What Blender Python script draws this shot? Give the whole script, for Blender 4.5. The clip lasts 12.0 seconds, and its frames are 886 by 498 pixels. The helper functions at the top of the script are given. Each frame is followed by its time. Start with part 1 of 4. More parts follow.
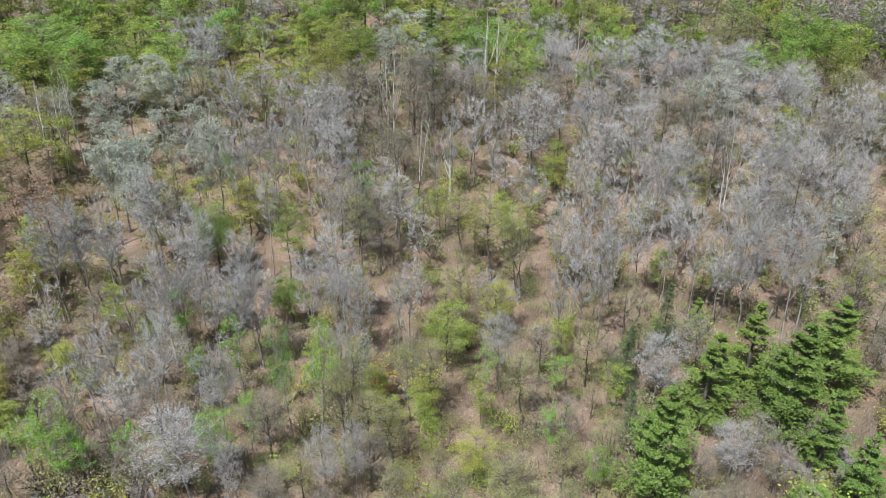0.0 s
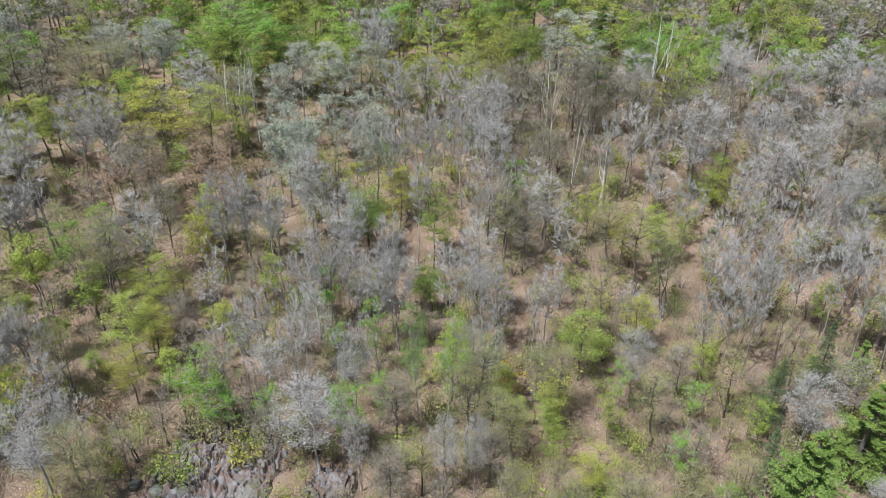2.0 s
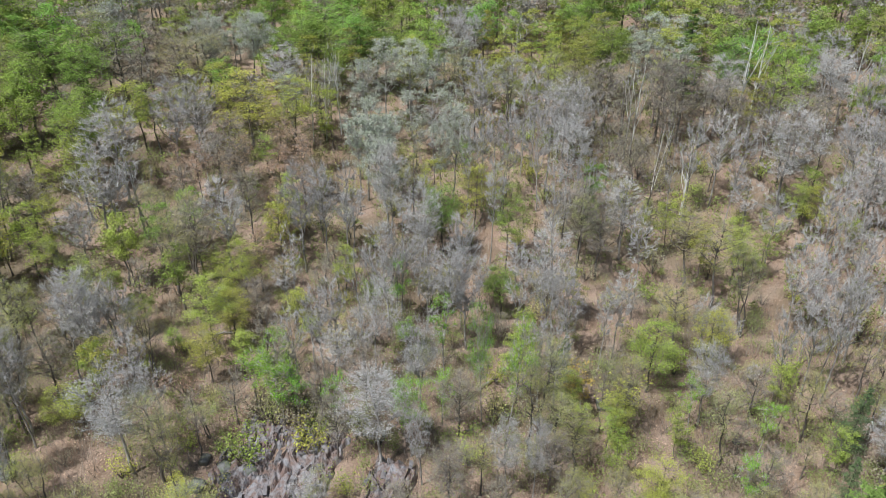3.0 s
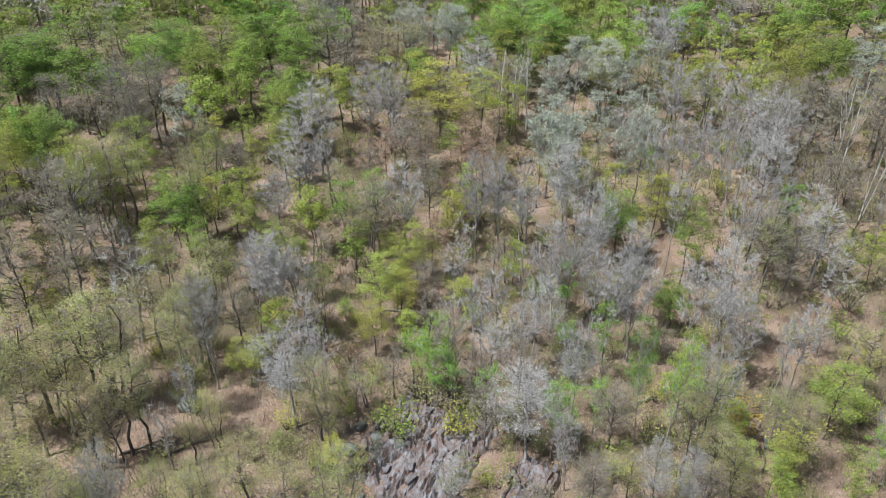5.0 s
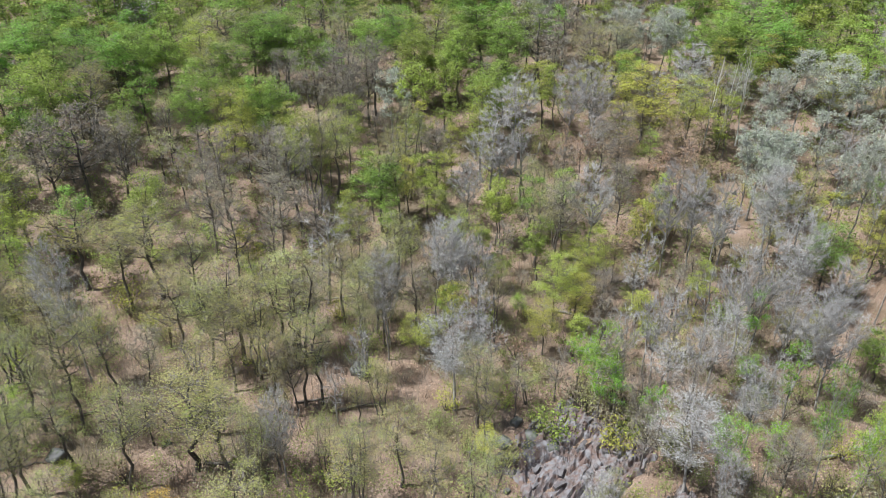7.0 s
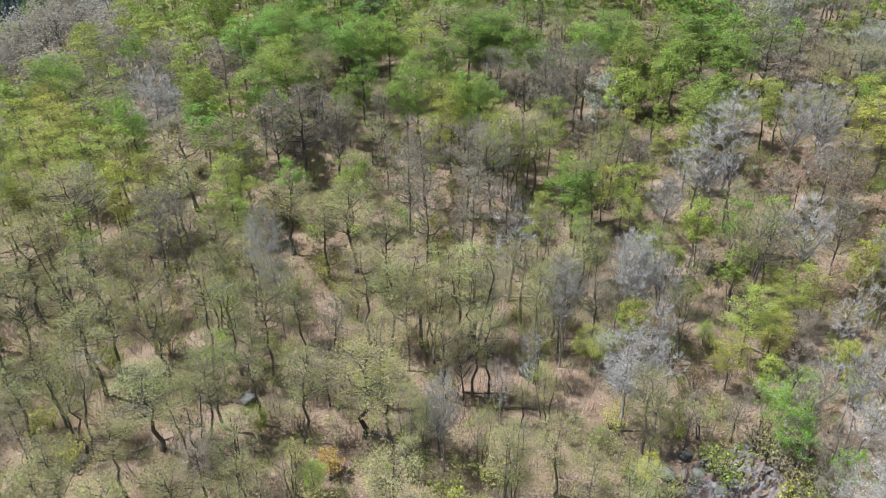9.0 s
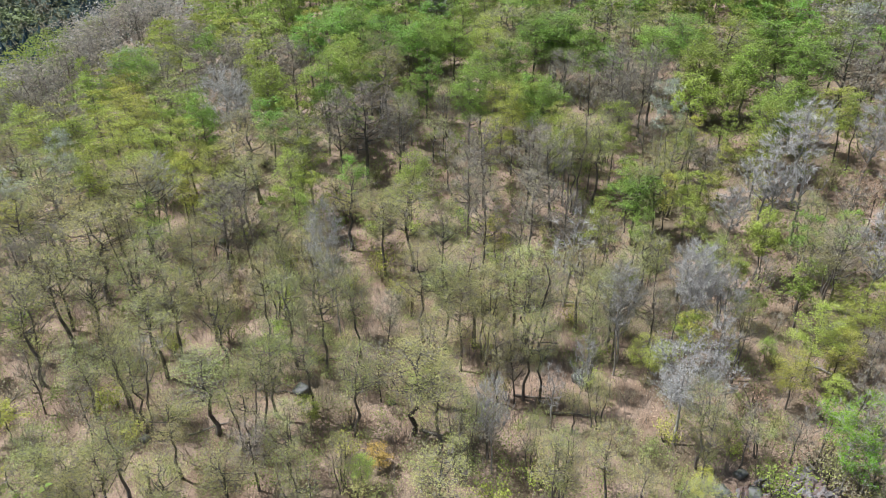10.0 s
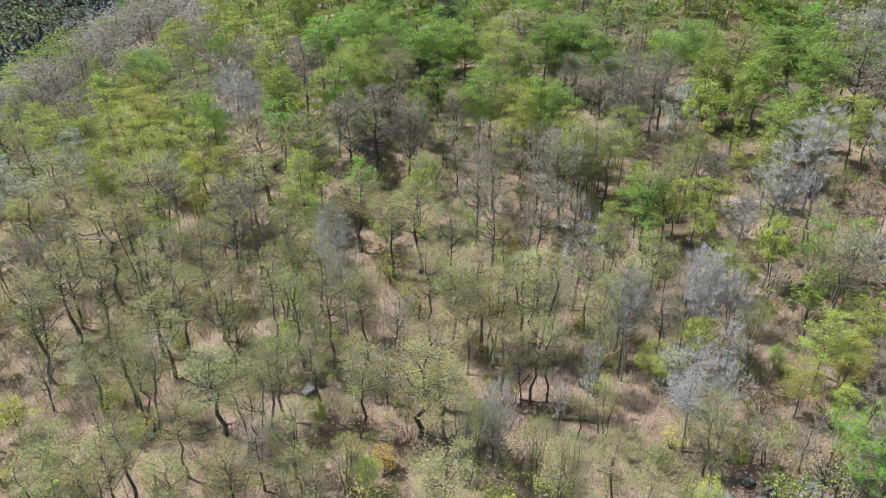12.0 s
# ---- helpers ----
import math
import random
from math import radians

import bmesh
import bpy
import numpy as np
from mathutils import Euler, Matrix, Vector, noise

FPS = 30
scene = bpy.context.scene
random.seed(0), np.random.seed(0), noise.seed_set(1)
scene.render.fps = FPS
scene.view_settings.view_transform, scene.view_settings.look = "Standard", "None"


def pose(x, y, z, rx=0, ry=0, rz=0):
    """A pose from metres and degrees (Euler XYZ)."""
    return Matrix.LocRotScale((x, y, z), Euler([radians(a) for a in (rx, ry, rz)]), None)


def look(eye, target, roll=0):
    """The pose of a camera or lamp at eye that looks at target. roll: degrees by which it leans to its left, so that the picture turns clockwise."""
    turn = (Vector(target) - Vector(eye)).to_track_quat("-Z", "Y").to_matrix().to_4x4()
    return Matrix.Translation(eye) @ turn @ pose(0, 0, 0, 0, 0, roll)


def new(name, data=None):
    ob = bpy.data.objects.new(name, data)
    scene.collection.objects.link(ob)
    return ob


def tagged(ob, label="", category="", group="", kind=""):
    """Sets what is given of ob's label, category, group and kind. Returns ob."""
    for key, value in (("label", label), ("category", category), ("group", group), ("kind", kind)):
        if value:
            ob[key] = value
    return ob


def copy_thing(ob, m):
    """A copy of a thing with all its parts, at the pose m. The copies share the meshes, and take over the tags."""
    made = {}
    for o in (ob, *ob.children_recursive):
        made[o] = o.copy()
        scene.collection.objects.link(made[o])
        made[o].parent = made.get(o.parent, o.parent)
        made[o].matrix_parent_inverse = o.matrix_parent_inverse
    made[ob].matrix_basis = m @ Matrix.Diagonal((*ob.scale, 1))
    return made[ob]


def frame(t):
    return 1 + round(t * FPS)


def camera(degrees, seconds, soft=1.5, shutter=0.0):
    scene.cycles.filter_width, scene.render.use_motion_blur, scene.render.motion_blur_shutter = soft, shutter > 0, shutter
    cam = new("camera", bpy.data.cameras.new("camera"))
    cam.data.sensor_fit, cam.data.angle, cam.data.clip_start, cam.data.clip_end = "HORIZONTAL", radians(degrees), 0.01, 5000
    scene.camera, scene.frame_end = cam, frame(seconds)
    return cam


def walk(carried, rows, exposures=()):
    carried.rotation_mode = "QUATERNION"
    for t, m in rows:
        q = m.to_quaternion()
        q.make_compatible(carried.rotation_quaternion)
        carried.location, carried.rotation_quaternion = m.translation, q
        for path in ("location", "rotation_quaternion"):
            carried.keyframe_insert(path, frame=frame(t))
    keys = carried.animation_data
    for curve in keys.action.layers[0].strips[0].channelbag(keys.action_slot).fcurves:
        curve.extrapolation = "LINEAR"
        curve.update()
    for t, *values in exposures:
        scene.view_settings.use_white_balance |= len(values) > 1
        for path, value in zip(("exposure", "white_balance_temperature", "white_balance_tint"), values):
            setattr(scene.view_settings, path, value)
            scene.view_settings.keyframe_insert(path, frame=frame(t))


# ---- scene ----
cam = camera(63.56, 12.0, 0.6)
EYE = (0.0, 0.0, 46.0)
# seconds, pitch, roll, yaw: a hovering camera that turns to its left
PATH = [
    (0.0, -28.03, 0.17, 0.06), (0.5, -28.02, 0.08, 3.51), (1.0, -28.04, 0.07, 6.84), (1.5, -28.05, 0.03, 10.05),
    (2.0, -28.12, -0.06, 13.15), (2.5, -28.19, -0.17, 16.50), (3.0, -28.23, -0.20, 19.80), (5.0, -28.51, 0.18, 34.99),
    (5.5, -28.56, 0.13, 38.78), (6.0, -28.62, 0.14, 42.45), (6.5, -28.67, 0.05, 46.80), (7.0, -28.77, -0.06, 51.53),
    (7.5, -28.81, -0.07, 56.35), (9.5, -28.61, 0.12, 71.28), (10.0, -28.60, 0.12, 73.48), (10.5, -28.58, 0.0, 74.30),
    (10.7, -28.70, -0.02, 74.33), (10.8, -29.25, -0.04, 74.33), (11.0, -30.82, -0.08, 74.34), (11.2, -31.87, -0.08, 74.34),
    (11.35, -32.30, -0.08, 74.34), (11.5, -32.45, -0.08, 74.34), (11.6, -32.20, -0.1, 74.35), (11.7, -31.6, -0.12, 74.37),
    (11.8, -30.62, -0.15, 74.39), (11.9, -29.35, -0.18, 74.41), (12.0, -28.37, -0.21, 74.43),
]
walk(cam, [(t, pose(*EYE, 90 + p, r, w)) for t, p, r, w in PATH], [(0.0, 0.11, 6240, 9), (2.5, 0.11, 6240, 9), (5.5, 0.22, 6240, 9), (9.5, 0.37, 6240, 9), (12.0, 0.37, 6240, 9)])

# ---- light: a clear spring noon, the sun high behind the camera's left shoulder ----
SUN_UP, SUN_FROM = 61.0, 212.0     # degrees: height, and compass bearing from +y clockwise that the sun stands at
world = bpy.data.worlds.new("sky")
scene.world = world
world.use_nodes = True
wn = world.node_tree
sky = wn.nodes.new("ShaderNodeTexSky")
sky.sky_type, sky.sun_disc = "NISHITA", False
sky.sun_elevation, sky.sun_rotation = radians(SUN_UP), radians(SUN_FROM)
wn.links.new(sky.outputs[0], wn.nodes["Background"].inputs[0])
wn.nodes["Background"].inputs[1].default_value = 0.06
sun = new("sun", bpy.data.lights.new("sun", "SUN"))
sun.data.energy, sun.data.angle, sun.data.color = 5.0, radians(0.55), (1.0, 0.982, 0.965)
sun.matrix_world = look((200 * math.sin(radians(SUN_FROM)), 200 * math.cos(radians(SUN_FROM)), 200 * math.tan(radians(SUN_UP))), (0, 0, 0))


# ---- materials ----
def material(name, colour, rough=0.8, vary=0.0, scale=0.0, other=None, spots=0.5, bump=0.0, thin=0.0, hue=0.0, fine=0.0):
    """A node material: two colours mixed by noise of that scale (1/m), object by object variation, bump, light through thin leaves."""
    m = bpy.data.materials.new(name)
    m.use_nodes = True
    t = m.node_tree
    n, l = t.nodes, t.links
    b = n["Principled BSDF"]
    b.inputs["Roughness"].default_value = rough
    b.inputs["Specular IOR Level"].default_value = 0.25
    out = n["Material Output"]
    rgb = n.new("ShaderNodeRGB")
    rgb.outputs[0].default_value = (*colour, 1)
    col = rgb.outputs[0]
    geo = n.new("ShaderNodeNewGeometry")
    if other:
        tex = n.new("ShaderNodeTexNoise")
        tex.inputs["Scale"].default_value, tex.inputs["Detail"].default_value = scale, 6
        l.new(geo.outputs["Position"], tex.inputs["Vector"])
        ramp = n.new("ShaderNodeMapRange")
        ramp.inputs[1].default_value, ramp.inputs[2].default_value = spots - 0.12, spots + 0.12
        l.new(tex.outputs[0], ramp.inputs[0])
        mix = n.new("ShaderNodeMix")
        mix.data_type = "RGBA"
        l.new(ramp.outputs[0], mix.inputs[0])
        l.new(col, mix.inputs[6])
        mix.inputs[7].default_value = (*other, 1)
        col = mix.outputs[2]
    if vary or hue or fine:
        info = n.new("ShaderNodeObjectInfo")
        hsv = n.new("ShaderNodeHueSaturation")
        l.new(col, hsv.inputs["Color"])
        add = n.new("ShaderNodeMath")
        add.operation = "ADD"
        for k, (source, span) in enumerate(((info.outputs["Random"], vary), (geo.outputs["Random Per Island"], fine))):
            r = n.new("ShaderNodeMapRange")
            r.inputs[3].default_value, r.inputs[4].default_value = (1 - k) - span, (1 - k) + span
            l.new(source, r.inputs[0])
            l.new(r.outputs[0], add.inputs[k])
        l.new(add.outputs[0], hsv.inputs["Value"])
        if hue:
            r = n.new("ShaderNodeMapRange")
            r.inputs[3].default_value, r.inputs[4].default_value = 0.5 - hue, 0.5 + hue
            mul = n.new("ShaderNodeMath")
            mul.operation = "MULTIPLY"
            mul.inputs[1].default_value = 7.31
            frac = n.new("ShaderNodeMath")
            frac.operation = "FRACT"
            l.new(info.outputs["Random"], mul.inputs[0])
            l.new(mul.outputs[0], frac.inputs[0])
            l.new(frac.outputs[0], r.inputs[0])
            l.new(r.outputs[0], hsv.inputs["Hue"])
        col = hsv.outputs[0]
    l.new(col, b.inputs["Base Color"])
    if bump:
        tex = n.new("ShaderNodeTexNoise")
        tex.inputs["Scale"].default_value, tex.inputs["Detail"].default_value = bump, 8
        l.new(geo.outputs["Position"], tex.inputs["Vector"])
        bp = n.new("ShaderNodeBump")
        bp.inputs["Strength"].default_value, bp.inputs["Distance"].default_value = 0.7, 0.6 / bump
        l.new(tex.outputs[0], bp.inputs["Height"])
        l.new(bp.outputs[0], b.inputs["Normal"])
    if thin:
        tr = n.new("ShaderNodeBsdfTranslucent")
        l.new(col, tr.inputs["Color"])
        ms = n.new("ShaderNodeMixShader")
        ms.inputs[0].default_value = thin
        l.new(b.outputs[0], ms.inputs[1])
        l.new(tr.outputs[0], ms.inputs[2])
        l.new(ms.outputs[0], out.inputs[0])
    return m


def leaf(name, colour, vary=0.22, hue=0.018, fine=0.45, thin=0.25):
    return material(name, colour, 0.6, vary, hue=hue, fine=fine, thin=thin)


M = {
    "litter": material("leaf_litter", (0.38, 0.28, 0.215), 0.9, 0, 0.35, (0.23, 0.15, 0.10), 0.52, 3.0),
    "rock": material("grey_rock", (0.25, 0.245, 0.25), 0.8, 0.12, 0.9, (0.21, 0.19, 0.19), 0.5, 2.5),
    "stone": material("mossy_stone", (0.185, 0.185, 0.18), 0.85, 0.2, 2.0, (0.12, 0.14, 0.09), 0.55, 4.0),
    "bark_grey": material("pale_grey_bark", (0.44, 0.42, 0.395), 0.85, 0.2, 1.5, (0.22, 0.20, 0.18), 0.5, 9.0),
    "bark_dark": material("dark_oak_bark", (0.13, 0.115, 0.10), 0.9, 0.3, 1.5, (0.23, 0.21, 0.185), 0.58, 9.0),
    "bark_white": material("white_birch_bark", (0.80, 0.78, 0.74), 0.7, 0.08, 2.2, (0.30, 0.28, 0.26), 0.64, 8.0),
    "bark_dead": material("bleached_dead_wood", (0.36, 0.34, 0.315), 0.85, 0.15, 2.0, (0.28, 0.26, 0.24), 0.5, 8.0),
    "twig_grey": material("pale_grey_twigs", (0.475, 0.46, 0.44), 0.8, 0.16, fine=0.22),
    "twig_dark": material("brown_twigs", (0.31, 0.28, 0.25), 0.85, 0.2, fine=0.2),
    "grey": leaf("grey_buds", (0.50, 0.49, 0.465), 0.12, 0.01, 0.2, 0.3),
    "silver": leaf("silver_green_leaves", (0.43, 0.465, 0.365), 0.12, 0.012, 0.25, 0.3),
    "pale": leaf("pale_catkins", (0.50, 0.505, 0.48), 0.1, 0.01, 0.3, 0.3),
    "oak": leaf("olive_oak_leaves", (0.425, 0.43, 0.165), 0.18, 0.028, 0.3, 0.3),
    "brown": leaf("bronze_buds", (0.36, 0.325, 0.225), 0.2, 0.02, 0.45),
    "russet": leaf("russet_leaves", (0.37, 0.265, 0.175), 0.2, 0.015, 0.45),
    "maple": leaf("fresh_green_leaves", (0.295, 0.415, 0.09), 0.24, 0.03, 0.4, 0.3),
    "lime": leaf("yellow_green_leaves", (0.385, 0.44, 0.095), 0.2, 0.03, 0.4, 0.3),
    "aspen": leaf("bright_aspen_leaves", (0.245, 0.43, 0.06), 0.15, 0.015, 0.45, 0.3),
    "orange": leaf("orange_leaves", (0.50, 0.37, 0.11), 0.15, 0.015, 0.45, 0.3),
    "pine": leaf("pine_needles", (0.20, 0.295, 0.07), 0.15, 0.012, 0.35, 0.2),
    "spruce": leaf("spruce_needles", (0.125, 0.19, 0.08), 0.15, 0.02, 0.35, 0.15),
    # the valley's bluish air haze is mixed into this needle colour
    "far_conifer": material("hazed_conifer_needles", (0.06, 0.095, 0.105), 0.8, 0, fine=0.4),
    "far_leaf": material("far_woods_leaves", (0.24, 0.29, 0.13), 0.8, 0, 0.03, (0.19, 0.165, 0.12), 0.5, fine=0.35),
    "woods_green": material("hilltop_green_leaves", (0.24, 0.36, 0.075), 0.7, 0, 0.14, (0.33, 0.39, 0.11), 0.5, thin=0.4, fine=0.35),
    "woods_lime": material("hilltop_yellow_leaves", (0.38, 0.42, 0.11), 0.7, 0, 0.14, (0.29, 0.38, 0.09), 0.5, thin=0.4, fine=0.35),
    "woods_brown": material("hilltop_bronze_leaves", (0.39, 0.35, 0.28), 0.7, 0, 0.14, (0.44, 0.43, 0.40), 0.5, thin=0.35, fine=0.35),
    "rock_face": material("pinkish_grey_rock_and_litter", (0.265, 0.26, 0.27), 0.85, 0, 1.6, (0.19, 0.135, 0.115), 0.5, 6.0),
    "brush": material("understorey_leaves", (0.285, 0.345, 0.105), 0.7, 0, 0.09, (0.28, 0.25, 0.14), 0.585, thin=0.35, fine=0.35),
    "brush_stem": material("understorey_stems", (0.30, 0.26, 0.22), 0.85, 0, fine=0.35),
    "fallen_leaf": material("fallen_leaves", (0.50, 0.36, 0.26), 0.8, 0, fine=0.4),
}


def add_floor_detail(m):
    """Finer dapple of pale dry and darker leaves on the floor, broad dark olive patches, and the dark canopy tone of
    the valley far below the knob.
    """
    n, l = m.node_tree.nodes, m.node_tree.links
    b = n["Principled BSDF"]
    col = b.inputs["Base Color"].links[0].from_socket
    geo = n.new("ShaderNodeNewGeometry")
    for scale, low, high, tone in ((7.0, 0.40, 0.60, (0.15, 0.105, 0.078)), (22.0, 0.52, 0.66, (0.56, 0.43, 0.32)), (0.11, 0.5, 0.66, (0.12, 0.105, 0.06))):
        tex = n.new("ShaderNodeTexNoise")
        tex.inputs["Scale"].default_value, tex.inputs["Detail"].default_value = scale, 5
        l.new(geo.outputs["Position"], tex.inputs["Vector"])
        r = n.new("ShaderNodeMapRange")
        r.inputs[1].default_value, r.inputs[2].default_value, r.inputs[4].default_value = low, high, 0.75
        l.new(tex.outputs[0], r.inputs[0])
        mix = n.new("ShaderNodeMix")
        mix.data_type = "RGBA"
        l.new(r.outputs[0], mix.inputs[0])
        l.new(col, mix.inputs[6])
        mix.inputs[7].default_value = (*tone, 1)
        col = mix.outputs[2]
    sep = n.new("ShaderNodeSeparateXYZ")
    l.new(geo.outputs["Position"], sep.inputs[0])
    r = n.new("ShaderNodeMapRange")
    r.inputs[1].default_value, r.inputs[2].default_value = -4, -22
    l.new(sep.outputs[2], r.inputs[0])
    mix = n.new("ShaderNodeMix")
    mix.data_type = "RGBA"
    l.new(r.outputs[0], mix.inputs[0])
    l.new(col, mix.inputs[6])
    mix.inputs[7].default_value = (0.06, 0.085, 0.065, 1)
    l.new(mix.outputs[2], b.inputs["Base Color"])


add_floor_detail(M["litter"])


# ---- mesh helpers ----
def link(name, verts, faces, mat, parent=None, smooth_shade=False):
    me = bpy.data.meshes.new(name)
    me.from_pydata([tuple(v) for v in verts], [], faces)
    me.materials.append(mat)
    if smooth_shade:
        me.shade_smooth()
    ob = new(name, me)
    ob.parent = parent
    return ob


def tube(points, radii, sides, verts, faces):
    """A tapered tube along the points, added to verts and faces."""
    pts = [np.asarray(p, float) for p in points]
    first = len(verts)
    for i, p in enumerate(pts):
        d = pts[min(i + 1, len(pts) - 1)] - pts[max(i - 1, 0)]
        d = d / (np.linalg.norm(d) + 1e-9)
        a = np.cross(d, (0.31, 0.95, 0.05) if abs(d[2]) > 0.8 else (0, 0, 1.0))
        a = a / (np.linalg.norm(a) + 1e-9)
        b = np.cross(d, a)
        for k in range(sides):
            w = 2 * math.pi * k / sides
            verts.append(p + radii[i] * (math.cos(w) * a + math.sin(w) * b))
    for i in range(len(pts) - 1):
        for k in range(sides):
            q, s = first + i * sides, (k + 1) % sides
            faces.append((q + k, q + s, q + sides + s, q + sides + k))


def blades(centres, size, rng, verts, faces, flat=0.0, long=1.0):
    """Small leaf sprays at the centres, three-cornered and turned every way; flat pulls them level."""
    n = len(centres)
    nrm = rng.normal(size=(n, 3))
    nrm[:, 2] = np.abs(nrm[:, 2]) + flat * 2.5
    nrm /= np.linalg.norm(nrm, axis=1)[:, None]
    a = np.cross(nrm, rng.normal(size=(n, 3)))
    a /= np.linalg.norm(a, axis=1)[:, None] + 1e-9
    b = np.cross(nrm, a)
    s = size * rng.uniform(0.6, 1.4, (n, 1))
    first = len(verts)
    skew = rng.uniform(-0.5, 0.5, (n, 1))
    verts.extend(np.stack([centres - a * s * long - b * s * 0.5, centres + a * s * long - b * s * 0.4, centres + b * s * 0.9 + a * s * skew], 1).reshape(-1, 3))
    faces.extend((first + 3 * i, first + 3 * i + 1, first + 3 * i + 2) for i in range(n))


def slivers(starts, ends, width, rng, verts, faces):
    """Fine twigs: one long thin triangle each."""
    n = len(starts)
    d = ends - starts
    a = np.cross(d, rng.normal(size=(n, 3)))
    a *= width / (np.linalg.norm(a, axis=1)[:, None] + 1e-9)
    first = len(verts)
    verts.extend(np.stack([starts - a, starts + a, ends], 1).reshape(-1, 3))
    faces.extend((first + 3 * i, first + 3 * i + 1, first + 3 * i + 2) for i in range(n))


def join(verts, faces, more_verts, more_faces):
    n = len(verts)
    verts.extend(more_verts)
    faces.extend(tuple(k + n for k in f) for f in more_faces)


# ---- the ground: one sheet from below the camera to the horizon ----
def smooth(v):
    v = np.clip(v, 0.0, 1.0)
    return v * v * (3 - 2 * v)


def ground(x, y):
    """Height of the forest floor: a wooded knob that falls to a valley, with a far slope behind it."""
    x, y = np.asarray(x, float), np.asarray(y, float)
    r, turn = np.hypot(x, y), np.degrees(np.arctan2(-x, y))
    rim = np.clip(144 + (105 - turn) * 7.0, 60, 420)
    z = 0.8 * np.sin(x * 0.05 + 1) * np.cos(y * 0.043) + 0.3 * np.sin(x * 0.17 + y * 0.11)
    z = z + 14 * smooth((r - 60) / 110) * (1 - smooth((turn - 80) / 25))
    z = z + 0.12 * np.clip(r - 140, 0, 200) * (1 - smooth((turn - 70) / 25))
    z = z - 150 * smooth((r - rim) / 330) + 230 * smooth((r - 800) / 1000)
    return z - 2 * smooth((-turn - 8) / 20) * np.exp(-(((r - 178) / 32) ** 2))


radii = np.concatenate([np.arange(0.5, 30, 6), np.arange(30, 170, 1.6), np.geomspace(170, 4500, 46)])
spokes = 420
gv = [(0.0, 0.0, float(ground(0, 0)))]
for q in radii:
    w = np.arange(spokes) * 2 * math.pi / spokes
    gx, gy = q * np.cos(w), q * np.sin(w)
    gz = ground(gx, gy) + (0.16 * np.sin(gx * 1.1 + 2 * np.sin(gy * 0.6)) * np.cos(gy * 0.9) if q < 170 else 0)
    gv.extend(zip(gx, gy, gz))
gf = [(0, 1 + k, 1 + (k + 1) % spokes) for k in range(spokes)]
for i in range(len(radii) - 1):
    o = 1 + i * spokes
    gf.extend((o + k, o + spokes + k, o + spokes + (k + 1) % spokes, o + (k + 1) % spokes) for k in range(spokes))
tagged(link("ground", gv, gf, M["litter"], None, True), "sloping forest floor covered in dry tan leaf litter", "ground", kind="structure")


# ---- trees: trunk with limbs and crown, built 15 m high and 3.2 m in radius, then copied to their places ----
TALL, WIDE = 15.0, 3.2


def profile(g, peak):
    """Share of the crown's full radius at share g of its height: a dome over a drawn-in base."""
    low = 0.3 + 0.7 * np.sin(np.clip(g / peak, 0, 1) * math.pi / 2)
    high = np.sqrt(np.clip(1 - (np.clip(g - peak, 0, 1) / (1.02 - peak)) ** 2, 0, 1))
    return np.where(g < peak, low, high)


